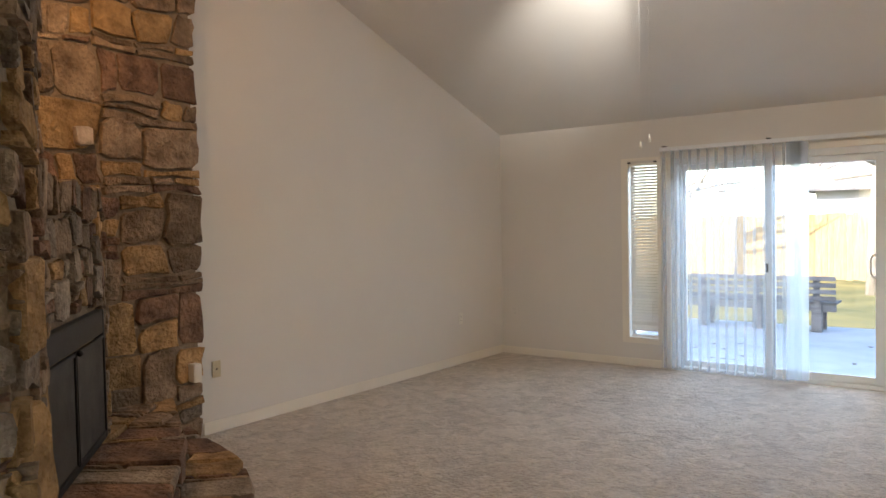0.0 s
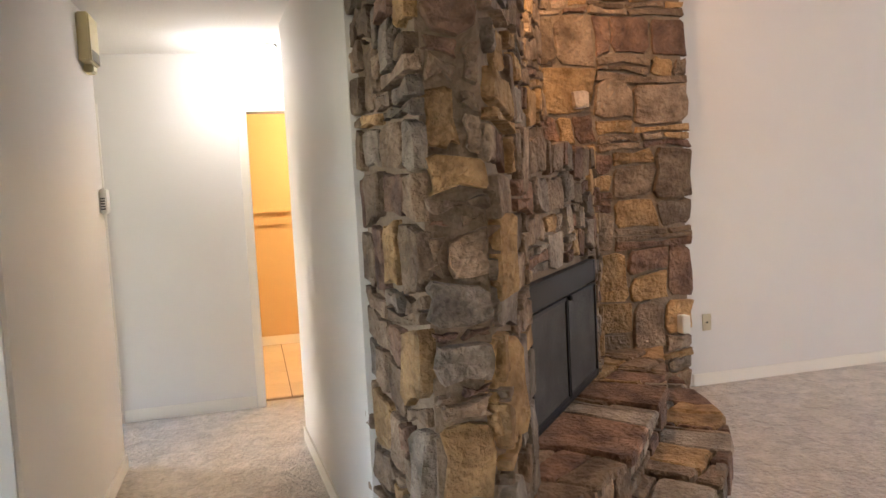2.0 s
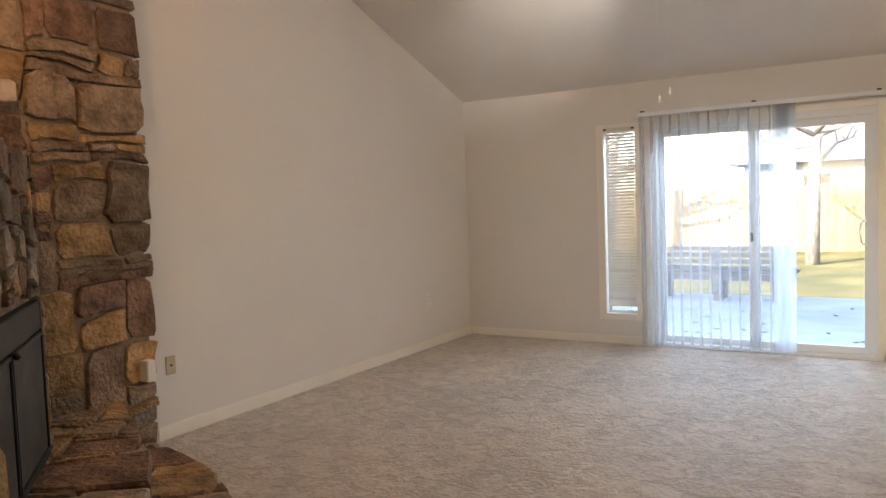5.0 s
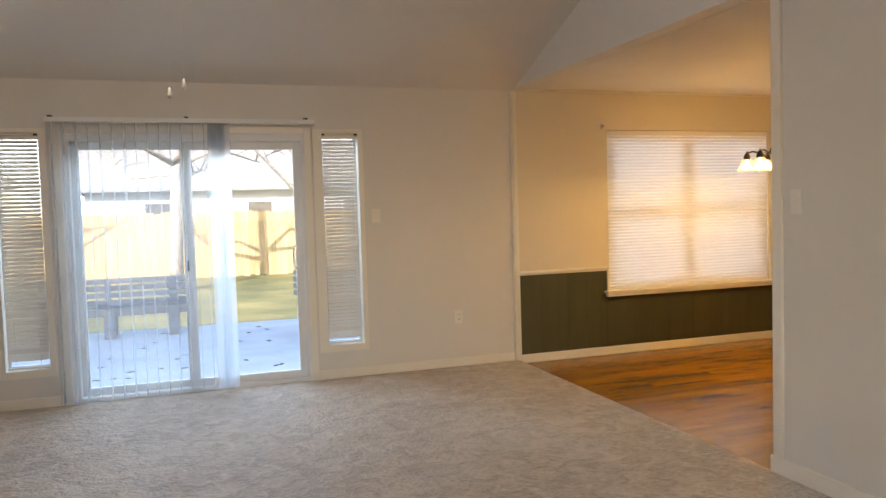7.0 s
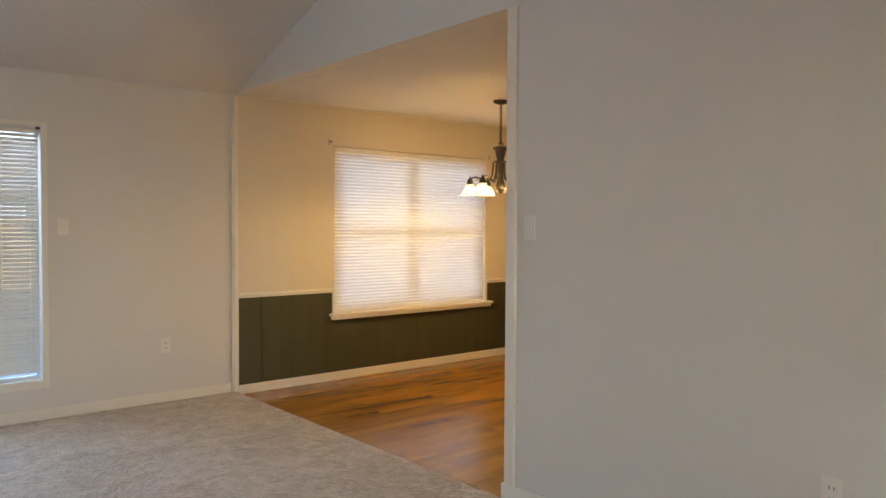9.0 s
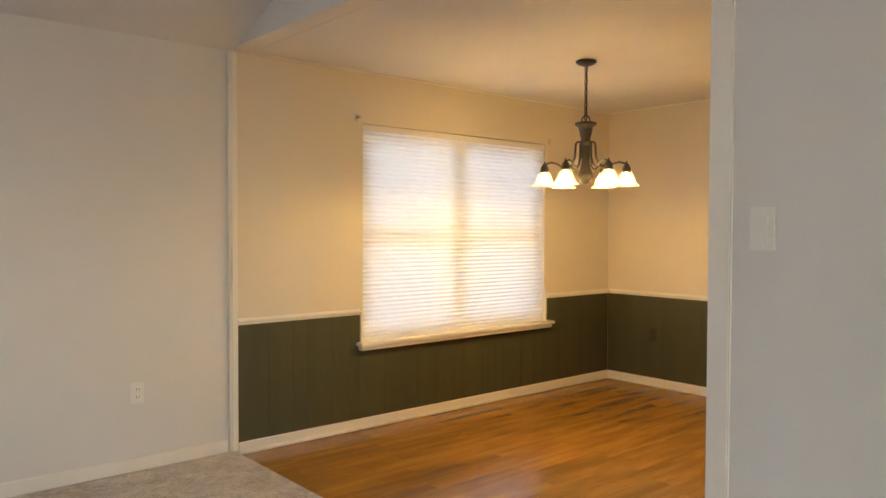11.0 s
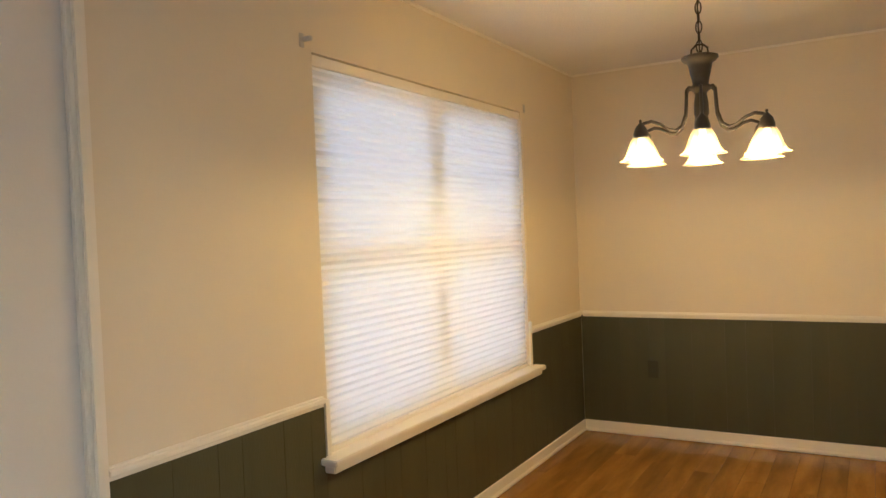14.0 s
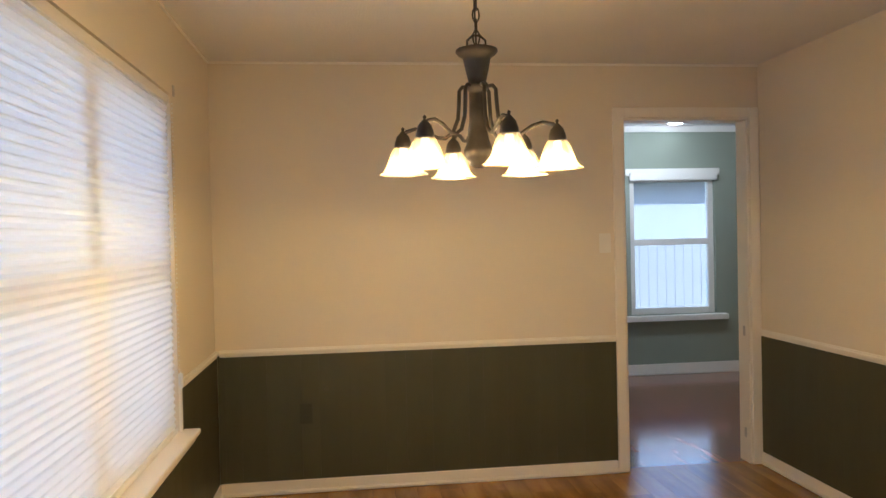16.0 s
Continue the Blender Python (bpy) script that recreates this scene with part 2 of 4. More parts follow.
def wall_bm(axis, at0, at1, u0, u1, z0, z1, holes=()):
    """A wall along x (axis 'x') or y, from at0 to at1 thick, with rectangular openings (u0, u1, z0, z1)."""
    us = sorted({u0, u1, *[h[0] for h in holes], *[h[1] for h in holes]})
    zs = sorted({z0, z1, *[h[2] for h in holes], *[h[3] for h in holes]})
    bm = bmesh.new()
    for ua, ub in zip(us, us[1:]):
        for za, zb in zip(zs, zs[1:]):
            u, z = (ua + ub) / 2, (za + zb) / 2
            if any(h[0] < u < h[1] and h[2] < z < h[3] for h in holes):
                continue
            if axis == "x":
                box(bm, ua, at0, za, ub, at1, zb)
            else:
                box(bm, at0, ua, za, at1, ub, zb)
    bmesh.ops.remove_doubles(bm, verts=bm.verts, dist=1e-5)
    return bm


# ---- the shell ----
BACK, LEFT, PART, EAST, SOUTH = 7.4, -2.13, 3.35, 6.99, 4.175
RIDGE_Y, SLOPE, EAVE = 2.4, 0.362, 2.375
RIDGE_Z = EAVE + SLOPE * (BACK - RIDGE_Y)
REAR = -2.2
WOOD_Z = -0.03
DOOR = (-0.23, 1.52, 0.0, 1.99)
NARROW_L, NARROW_R, WIN = (-0.66, -0.37, 0.28, 1.97), (1.66, 1.955, 0.275, 1.98), (4.28, 6.115, 0.562, 2.042)

setting("floor", boxes((LEFT - 0.2, REAR, -0.1, PART, BACK, 0), (-5.4, -1.4, -0.1, LEFT - 0.2, 3.2, 0)), M_CARPET, "beige cut-pile carpet, slightly worn")
setting("wall_north", wall_bm("x", BACK, BACK + 0.14, LEFT - 0.15, PART, 0, 2.45, (DOOR, NARROW_L, NARROW_R)), M_WALL, "off-white painted back wall")
setting("wall_dining_north", wall_bm("x", BACK, BACK + 0.14, PART, EAST + 0.12, -0.05, 2.5, (WIN,)), M_DINE, "painted dining wall, warm lamplight in its colour")
setting("wall_west", prism([(LEFT - 0.15, 1.6), (LEFT, 1.6), (LEFT, RIDGE_Y), (LEFT, BACK), (LEFT - 0.15, BACK), (LEFT - 0.15, RIDGE_Y)], 0,
        [RIDGE_Z - 0.25, RIDGE_Z - 0.25, RIDGE_Z + 0.03, EAVE + 0.03, EAVE + 0.03, RIDGE_Z + 0.03]), M_WALL, "off-white painted gable wall")
setting("wall_partition", wall_bm("y", PART, PART + 0.12, REAR, 4.32, -0.03, 2.39), M_WALL, "off-white painted partition wall")
bm = prism([(PART, REAR), (PART + 0.12, REAR), (PART + 0.12, RIDGE_Y), (PART + 0.12, BACK), (PART, BACK), (PART, RIDGE_Y)], 2.391,
           [2.5, 2.5, RIDGE_Z + 0.03, EAVE + 0.06, EAVE + 0.06, RIDGE_Z + 0.03])
setting("wall_gable_east", bm, M_WALL, "off-white triangular wall over the opening")
REARWIN = (0.0, 3.0, 0.45, 2.25)
setting("wall_rear", wall_bm("x", REAR - 0.14, REAR, -0.55, PART + 0.12, 0, 2.7, (REARWIN,)), M_WALL)
setting("wall_hall_south", boxes((-0.65, -0.5, 0, -0.1, -0.05, 4.2), (-0.25, REAR, 0, -0.1, -0.51, 4.2), bevel=0.015), M_WALL, "off-white painted wall with a rounded corner")
setting("wall_hall_left", boxes((-1.98, -0.4, 0, -0.66, -0.09, 2.44), bevel=0.006), M_WALL)
setting("wall_hall_right", prism([(-2.08, 0.9), (-0.2, 1.02), (-0.2, 1.14), (-2.08, 1.02)], 0, 2.44), M_WALL, "off-white painted hall wall")
setting("wall_over_hall", boxes((-0.55, -0.3, 2.44, -0.4, 1.1, 4.2)), M_WALL)
setting("wall_hall_end", wall_bm("y", -3.05, -2.93, -1.4, 3.2, 0, 2.44, ((0.685, 1.45, 0, 2.045),)), M_WALL, "pale painted wall at the hall's end")
setting("wall_cross_hall", boxes((-2.0, -1.4, 0, -0.25, -1.28, 2.44), (-2.93, -1.4, 2.15, -2.0, -1.28, 2.44), (-2.93, -1.4, 0, -2.0, -1.28, 0.2), (-2.93, 2.2, 0, LEFT - 0.15, 2.32, 2.44), (LEFT - 0.15, 0.95, 0, LEFT - 0.03, 2.3, 2.44)), M_WALL)
setting("ceiling_hall", boxes((-5.4, -1.4, 2.44, LEFT - 0.03, 3.2, 2.5), (LEFT - 0.03, -1.4, 2.44, -0.4, 1.06, 2.5)), M_CEIL, "white textured ceiling")
bm = bmesh.new()
for ya, yb, za, zb in ((BACK + 0.14, RIDGE_Y, EAVE - SLOPE * 0.14, RIDGE_Z), (RIDGE_Y, REAR, RIDGE_Z, RIDGE_Z - SLOPE * (RIDGE_Y - REAR))):
    v = [bm.verts.new(p) for p in ((LEFT - 0.15, ya, za), (PART + 0.12, ya, za), (PART + 0.12, yb, zb), (LEFT - 0.15, yb, zb))]
    w = [bm.verts.new(p.co + Vector((0, 0, 0.08))) for p in v]
    bm.faces.new(v)
    bm.faces.new(w[::-1])
    for i in range(4):
        bm.faces.new((v[i], w[i], w[(i + 1) % 4], v[(i + 1) % 4]))
bmesh.ops.recalc_face_normals(bm, faces=bm.faces)
setting("ceiling_vault", bm, M_CEIL, "white textured sloping ceiling")
setting("ceiling_dining", boxes((PART + 0.121, SOUTH - 0.1, 2.39, EAST + 0.12, BACK, 2.5)), M_CEIL, "cream-lit textured flat ceiling")
DW = (4.242, 5.03, -0.03, 2.07)
setting("wall_dining_east", wall_bm("y", EAST, EAST + 0.12, 1.6, BACK, WOOD_Z, 2.5, (DW,)), M_DINE, "painted dining wall, warm lamplight in its colour")
setting("wall_dining_south", boxes((PART + 0.12, SOUTH - 0.1, -0.05, EAST, SOUTH, 2.39)), M_DINE, "painted dining wall, warm lamplight in its colour")
setting("floor_dining_base", boxes((PART, SOUTH - 0.1, -0.12, EAST + 0.0, BACK, -0.042)), M_DARKGAP)

# roof over all, to keep the sky out
bm = bmesh.new()
for ya, yb, za, zb in ((BACK + 0.15, RIDGE_Y, 2.52, 4.6), (RIDGE_Y, REAR - 0.7, 4.6, 2.5)):
    v = [bm.verts.new(p) for p in ((-6, ya, za), (10.4, ya, za), (10.4, yb, zb), (-6, yb, zb))]
    w = [bm.verts.new(p.co + Vector((0, 0, 0.15))) for p in v]
    bm.faces.new(v)
    bm.faces.new(w[::-1])
    for i in range(4):
        bm.faces.new((v[i], w[i], w[(i + 1) % 4], v[(i + 1) % 4]))
setting("roof", bm, M_ROOF)
# unseen slab, added to keep direct sun out of the front window
setting("roof_sun_block", boxes((-6, REAR - 4.1, 2.62, 10.4, REAR - 0.5, 2.72)), M_ROOF)

# tan-painted room beyond the hall
setting("wall_tan_room", boxes((-5.3, -0.5, 0, -5.15, 3.2, 2.44), (-5.15, -0.5, 0, -3.05, -0.4, 2.44), (-5.15, 3.1, 0, -3.05, 3.2, 2.44)), M_ORANGE, "warm tan painted wall")
tiles = setting("floor_tan_room", boxes((-5.15, -0.4, 0.0, -3.06, 3.1, 0.004)), M_MORTAR, "pale square floor tiles")
tile_me = mesh_of("tile", boxes((-0.2, -0.2, 0, 0.2, 0.2, 0.006), bevel=0.002), M_TILE)
for i in range(5):
    for j in range(8):
        piece("tile", tile_me, tiles, pose(-4.93 + i * 0.408, 0.0 + j * 0.408 - 0.15, 0.004))
setting("baseboard_tan_room", boxes((-5.15, -0.4, 0.01, -5.135, 3.1, 0.1), bevel=0.003), M_TRIM)
shelf = thing("closet_rail", "tan-painted double wooden rail fixed along the wall", "rail")
part("upper_rail", boxes((-5.15, 0, 1.32, -5.11, 2, 1.36), bevel=0.006), M_ORANGE, shelf)
part("lower_rail", boxes((-5.15, 0, 1.2, -5.12, 2, 1.26), bevel=0.006), M_ORANGE, shelf)
lamp("tan_room_lamp", "POINT", pose(-4.2, 1.6, 2.25), 9, (1, 0.66, 0.3), 0.08)

# ---- trim ----


def base_run(x0, y0, x1, y1, h=0.085, z=0.0):
    root = setting("baseboard", boxes((x0, y0, z, x1, y1, h), bevel=0.004), M_TRIM, "painted wooden baseboard")
    if z < 0:
        part("shoe_moulding", boxes((x0 - 0.01, y0 - 0.01, z, x1 + 0.01, y1 + 0.01, z + 0.022), bevel=0.006), M_TRIM, root)


base_run(LEFT, 3.55, LEFT + 0.014, BACK, 0.085)
base_run(LEFT + 0.014, BACK - 0.014, -0.3, BACK, 0.075)
base_run(1.56, BACK - 0.014, PART - 0.04, BACK, 0.075)
base_run(PART - 0.016, REAR, PART, 4.354, 0.085)
base_run(-1.98, -0.09, -0.67, -0.076, 0.085)
base_run(-2.93, -0.24, -2.916, 0.62, 0.085)
bm = prism([(-2.08, 0.886), (-0.2, 1.006), (-0.2, 1.018), (-2.08, 0.898)], 0, 0.085)
setting("baseboard", bm, M_TRIM, "painted wooden baseboard")
base_run(PART + 0.025, BACK - 0.016, EAST, BACK, 0.046, WOOD_Z)
base_run(EAST - 0.016, DW[1] + 0.065, EAST, BACK - 0.016, 0.046, WOOD_Z)
base_run(PART + 0.13, SOUTH, EAST, SOUTH + 0.016, 0.046, WOOD_Z)
setting("trim_corner_post", boxes((PART - 0.035, BACK - 0.02, 0, PART + 0.022, BACK, 2.37), (PART - 0.02, BACK - 0.03, 0, PART + 0.008, BACK - 0.02, 2.37), bevel=0.003), M_TRIM, "white vertical wooden trim strip")
setting("trim_partition_end", boxes((PART - 0.012, 4.272, WOOD_Z, PART + 0.132, 4.338, 2.39), bevel=0.004), M_TRIM, "white wooden end trim of the partition")
setting("trim_ceiling_line", boxes((PART + 0.03, BACK - 0.012, 2.378, EAST, BACK, 2.39), (EAST - 0.012, SOUTH, 2.378, EAST, BACK - 0.012, 2.39)), M_TRIM)


def casing(name, axis, at, u0, u1, z1, w=0.06, th=0.018, z0=0.0, sill=False, out=-1, label="painted wooden casing"):
    rows = [(u0 - w, u0, z0, z1 + w), (u1, u1 + w, z0, z1 + w), (u0, u1, z1, z1 + w)]
    if sill:
        rows.append((u0 - w, u1 + w, z0 - w, z0))
    bm = bmesh.new()
    for a, b, c, d in rows:
        lo, hi = min(at, at + out * th), max(at, at + out * th)
        if axis == "x":
            box(bm, a, lo, c, b, hi, d)
        else:
            box(bm, lo, a, c, hi, b, d)
    bmesh.ops.bevel(bm, geom=bm.edges[:], offset=0.003, segments=1, affect="EDGES")
    setting(name, bm, M_TRIM, label)


casing("trim_doorway", "y", EAST, DW[0], DW[1], DW[3], 0.062, z0=WOOD_Z)
casing("trim_doorway_kitchen", "y", EAST + 0.12, DW[0], DW[1], DW[3], 0.062, z0=WOOD_Z, out=1)
jamb = setting("trim_jamb", boxes((EAST, DW[0], WOOD_Z, EAST + 0.12, DW[0] + 0.012, DW[3]), (EAST, DW[1] - 0.012, WOOD_Z, EAST + 0.12, DW[1], DW[3]), (EAST, DW[0] + 0.012, DW[3] - 0.012, EAST + 0.12, DW[1] - 0.012, DW[3])), M_TRIM)
for z in (0.745, 0.12):
    part("strike_plate", boxes((EAST + 0.04, DW[0] + 0.0115, z, EAST + 0.066, DW[0] + 0.0135, z + 0.06), bevel=0.0006), M_ZINC, jamb, "dull metal strike plate")
casing("trim_hall_door", "y", -2.93, 0.685, 1.45, 2.045, 0.06, out=1)
setting("trim_hall_left_door", boxes((-2.93, -0.31, 0, -2.912, -0.245, 2.12), bevel=0.003), M_TRIM)

# ---- wainscot ----
GAPS = [0.2, 0.17, 0.1, 0.19, 0.14, 0.09, 0.21, 0.15, 0.12]


def wainscot(name, axis, at, out, u0, u1, z1=0.759, cut=(), groove=0.0008):
    """Olive boards on a wall, each a piece; cut: (u0, u1, z) lower where a window stands."""
    a, b = sorted((at, at + out * 0.004))
    back = boxes((u0, a, 0.035, u1, b, 0.5)) if axis == "x" else boxes((a, u0, 0.035, b, u1, z1 - 0.01))
    root = setting(name, back, M_DARKGAP, "olive-painted grooved board wainscot")
    u, i = u0, 0
    while u < u1 - 0.02:
        w = min(GAPS[i % len(GAPS)], u1 - u)
        top = z1
        for c0, c1, cz in cut:
            if u < c0 < u + w - 0.01:
                w = c0 - u
            elif c0 - 0.005 <= u < c1 - 0.01:
                top = cz
                w = min(w, c1 - u)
        lo, hi = sorted((at + out * 0.002, at + out * 0.01))
        bm = boxes((u + groove, lo, 0.035, u + w - groove, hi, top)) if axis == "x" else boxes((lo, u + groove, 0.035, hi, u + w - groove, top))
        part("board", bm, M_OLIVE, root)
        u += w
        i += 1


wainscot("wainscot_north", "x", BACK, -1, PART + 0.025, EAST - 0.011, cut=((WIN[0] - 0.03, WIN[1] + 0.03, 0.53),))
wainscot("wainscot_east", "y", EAST, -1, DW[1] + 0.064, BACK - 0.011, groove=0.0002)
wainscot("wainscot_south", "x", SOUTH, 1, PART + 0.14, EAST - 0.011, groove=0.0002)


def rail_bm(axis, at, out, u0, u1, z=0.77):
    bm = bmesh.new()
    for d, za, zb in ((0.012, -0.02, 0.02), (0.022, -0.006, 0.012)):
        lo, hi = sorted((at, at + out * d))
        if axis == "x":
            box(bm, u0, lo, z + za, u1, hi, z + zb)
        else:
            box(bm, lo, u0, z + za, hi, u1, z + zb)
    bmesh.ops.bevel(bm, geom=bm.edges[:], offset=0.003, segments=1, affect="EDGES")
    return bm


for i, row in enumerate((("x", BACK, -1, PART + 0.022, WIN[0] - 0.03), ("x", BACK, -1, WIN[1] + 0.03, EAST), ("y", EAST, -1, DW[1] + 0.062, BACK - 0.022), ("x", SOUTH, 1, PART + 0.14, EAST))):
    setting("chair_rail", rail_bm(*row), M_TRIM, "cream-painted wooden chair rail")

# ---- windows and doors ----


def win_frame(x0, x1, z0, z1, y, w=0.045, d=0.05, mid=(), bars=()):
    rows = [(x0, y, z0, x0 + w, y + d, z1), (x1 - w, y, z0, x1, y + d, z1), (x0 + w, y, z0, x1 - w, y + d, z0 + w), (x0 + w, y, z1 - w, x1 - w, y + d, z1)]
    rows += [(m - w / 2, y, z0 + w, m + w / 2, y + d, z1 - w) for m in mid]
    for b in bars:
        e = [x0 + w, *[v for m in mid for v in (m - w / 2, m + w / 2)], x1 - w]
        rows += [(e[i], y + 0.004, b - w / 2, e[i + 1], y + d - 0.004, b + w / 2) for i in range(0, len(e), 2)]
    return boxes(*rows, bevel=0.004)


def pane(x0, x1, z0, z1, y, parent):
    g = part("pane", boxes((x0, y, z0, x1, y + 0.006, z1)), M_GLASS, parent)
    g.visible_shadow = False
    return g


def narrow_window(name, hole, label):
    x0, x1, z0, z1 = hole
    root = setting(name, boxes((x0 - 0.07, BACK - 0.016, z0 - 0.055, x0, BACK, z1 + 0.05), (x1, BACK - 0.016, z0 - 0.055, x1 + 0.04, BACK, z1 + 0.05),
                   (x0, BACK - 0.016, z1 + 0.02, x1, BACK, z1 + 0.05), (x0, BACK - 0.016, z0 - 0.055, x1, BACK, z0), bevel=0.003), M_TRIM, label)
    part("window_frame", win_frame(x0, x1, z0, z1, BACK + 0.08, 0.02, 0.04), M_WHITE, root)
    pane(x0 + 0.02, x1 - 0.02, z0 + 0.02, z1 - 0.02, BACK + 0.095, root)
    blind = thing("mini_blind", "cream horizontal mini blind with closed tilted slats", "blind", "blinds of the narrow windows")
    part("headrail", boxes((x0 + 0.004, BACK + 0.005, z1 - 0.028, x1 - 0.004, BACK + 0.035, z1 - 0.002), bevel=0.003), M_TRIM, blind)
    slat = mesh_of("slat", boxes((x0 + 0.012, -0.015, -0.0007, x1 - 0.012, 0.015, 0.0007)), M_SLAT)
    n = int((z1 - z0 - 0.07) / 0.029)
    for i in range(n):
        z = z1 - 0.045 - i * 0.029
        tilt = 55 + random.uniform(-1, 1) + (22 if i in (n - 3, n - 12) else 0)
        piece("slat", slat, blind, pose(0, BACK + 0.022, z, tilt, 0, 0))
    part("bottom_rail", boxes((x0 + 0.01, BACK + 0.012, z0 + 0.006, x1 - 0.01, BACK + 0.032, z0 + 0.022), bevel=0.003), M_SLAT, blind)
    for f in (0.22, 0.78):
        xx = x0 + (x1 - x0) * f
        part("cord", boxes((xx - 0.0012, BACK + 0.008, z0 + 0.02, xx + 0.0012, BACK + 0.0095, z1 - 0.03)), M_TRIM, blind)
    for xx in (x0 + 0.01, x1 - 0.02):
        part("bracket", boxes((xx - 0.01, BACK - 0.02, z1 + 0.0, xx + 0.015, BACK - 0.001, z1 + 0.012)), M_IRON, blind)


narrow_window("window_1", NARROW_L, "narrow side window with painted casing")
narrow_window("window_2", NARROW_R, "narrow side window with painted casing")

door = setting("door_1", boxes((DOOR[0], BACK - 0.012, 0, DOOR[0] + 0.05, BACK + 0.12, DOOR[3]), (DOOR[1] - 0.03, BACK - 0.012, 0, DOOR[1], BACK + 0.12, DOOR[3]),
               (DOOR[0] + 0.05, BACK - 0.012, DOOR[3] - 0.06, DOOR[1] - 0.03, BACK + 0.12, DOOR[3]), (DOOR[0] + 0.05, BACK - 0.005, 0.0, DOOR[1] - 0.03, BACK + 0.12, 0.035), bevel=0.004), M_WHITE, "white sliding glass patio door, closed")
fixed = part("fixed_panel", win_frame(DOOR[0] + 0.05, 0.66, 0.035, DOOR[3] - 0.06, BACK + 0.07, 0.055, 0.035), M_WHITE, door)
pane(DOOR[0] + 0.1, 0.61, 0.085, DOOR[3] - 0.11, BACK + 0.085, fixed)
slider = part("sliding_panel", win_frame(0.58, DOOR[1] - 0.03, 0.035, DOOR[3] - 0.06, BACK + 0.025, 0.06, 0.035), M_WHITE, door)
pane(0.63, DOOR[1] - 0.085, 0.09, DOOR[3] - 0.115, BACK + 0.04, slider)
bm = bmesh.new()
tube(bm, [(1.435, BACK + 0.03, 0.92), (1.42, BACK - 0.03, 0.92), (1.405, BACK - 0.035, 0.95), (1.4, BACK - 0.035, 1.03), (1.405, BACK - 0.035, 1.08), (1.42, BACK - 0.03, 1.1), (1.435, BACK + 0.03, 1.1)], 0.008)
part("handle", bm, M_WHITE, slider, "white loop pull handle", True)
part("latch", boxes((0.595, BACK + 0.012, 0.94, 0.613, BACK + 0.027, 1.02), bevel=0.003), M_IRON, slider, "black thumb latch")
casing("trim_patio_door", "x", BACK, DOOR[0], DOOR[1], DOOR[3], 0.055, 0.014)

blind = thing("vertical_blind", "sheer white vertical blind half drawn over the patio door", "blind")
part("headrail", boxes((-0.32, BACK - 0.09, 2.06, 1.6, BACK - 0.045, 2.095), bevel=0.005), M_WHITE, blind)
for xx in (-0.28, 0.64, 1.53):
    part("bracket", boxes((xx - 0.015, BACK - 0.085, 2.095, xx + 0.015, BACK - 0.017, 2.107)), M_IRON, blind)
vane_me = mesh_of("vane", boxes((-0.042, -0.0006, 0.03, 0.042, 0.0006, 2.058)), M_VANE)
for i in range(14):
    piece("vane", vane_me, blind, pose(-0.28 + i * 0.08, BACK - 0.067, 0, 0, 0, 88 + random.uniform(-3, 3)))
for i in range(4):
    piece("vane", vane_me, blind, pose(0.82 + i * 0.03, BACK - 0.067 + random.uniform(-0.004, 0.004), 0, 0, 0, 25 + random.uniform(-8, 8)))
bm = bmesh.new()
prev = None
for i in range(63):
    x = -0.3 + i * 0.0195
    y = BACK - 0.115 + 0.008 * math.sin(i * 0.9)
    cur = (bm.verts.new((x, y, 0.03)), bm.verts.new((x, y, 2.06)))
    if prev:
        bm.faces.new((prev[0], cur[0], cur[1], prev[1]))
    prev = cur
bmesh.ops.solidify(bm, geom=bm.faces[:], thickness=0.0006)
part("voile", bm, M_SHEER, blind, "thin see-through voile", True)

win = setting("window_3", boxes((WIN[0] - 0.06, BACK - 0.08, WIN[2] - 0.02, WIN[1] + 0.055, BACK + 0.05, WIN[2] + 0.004), (WIN[0] - 0.045, BACK - 0.06, WIN[2] - 0.05, WIN[1] + 0.04, BACK - 0.011, WIN[2] - 0.021), bevel=0.004), M_TRIM, "wide dining window with a cream wooden sill")
MIDX, MIDZ = 5.18, 1.295
part("window_frame", win_frame(WIN[0], WIN[1], WIN[2], WIN[3], BACK + 0.075, 0.08, 0.05, (MIDX,), (MIDZ,)), M_WHITE, win)
part("mullion", boxes((MIDX - 0.06, BACK + 0.068, WIN[2], MIDX + 0.06, BACK + 0.074, WIN[3])), M_WHITE, win)
for a, b in ((WIN[0] + 0.07, MIDX - 0.035), (MIDX + 0.035, WIN[1] - 0.07)):
    for c, d in ((WIN[2] + 0.07, MIDZ - 0.035), (MIDZ + 0.035, WIN[3] - 0.07)):
        pane(a, b, c, d, BACK + 0.095, win)
part("side_trim", boxes((WIN[0] - 0.022, BACK - 0.012, WIN[2], WIN[0], BACK, 0.772), (WIN[1], BACK - 0.012, WIN[2], WIN[1] + 0.022, BACK, 0.772)), M_TRIM, win)

shade = thing("cellular_shade", "white honeycomb cellular shade fully lowered in the window", "blind")
part("headrail", boxes((WIN[0] + 0.004, BACK + 0.004, WIN[3] - 0.045, WIN[1] - 0.004, BACK + 0.042, WIN[3] - 0.006), bevel=0.003), M_TRIM, shade)
n = 48
pitch = (WIN[3] - 0.045 - WIN[2] - 0.02) / n
bm = bmesh.new()
prof = []
for i in range(n + 1):
    z = WIN[2] + 0.02 + i * pitch
    prof += [(BACK + 0.02, z)] + ([(BACK + 0.011, z + pitch / 2)] if i < n else [])
prev = None
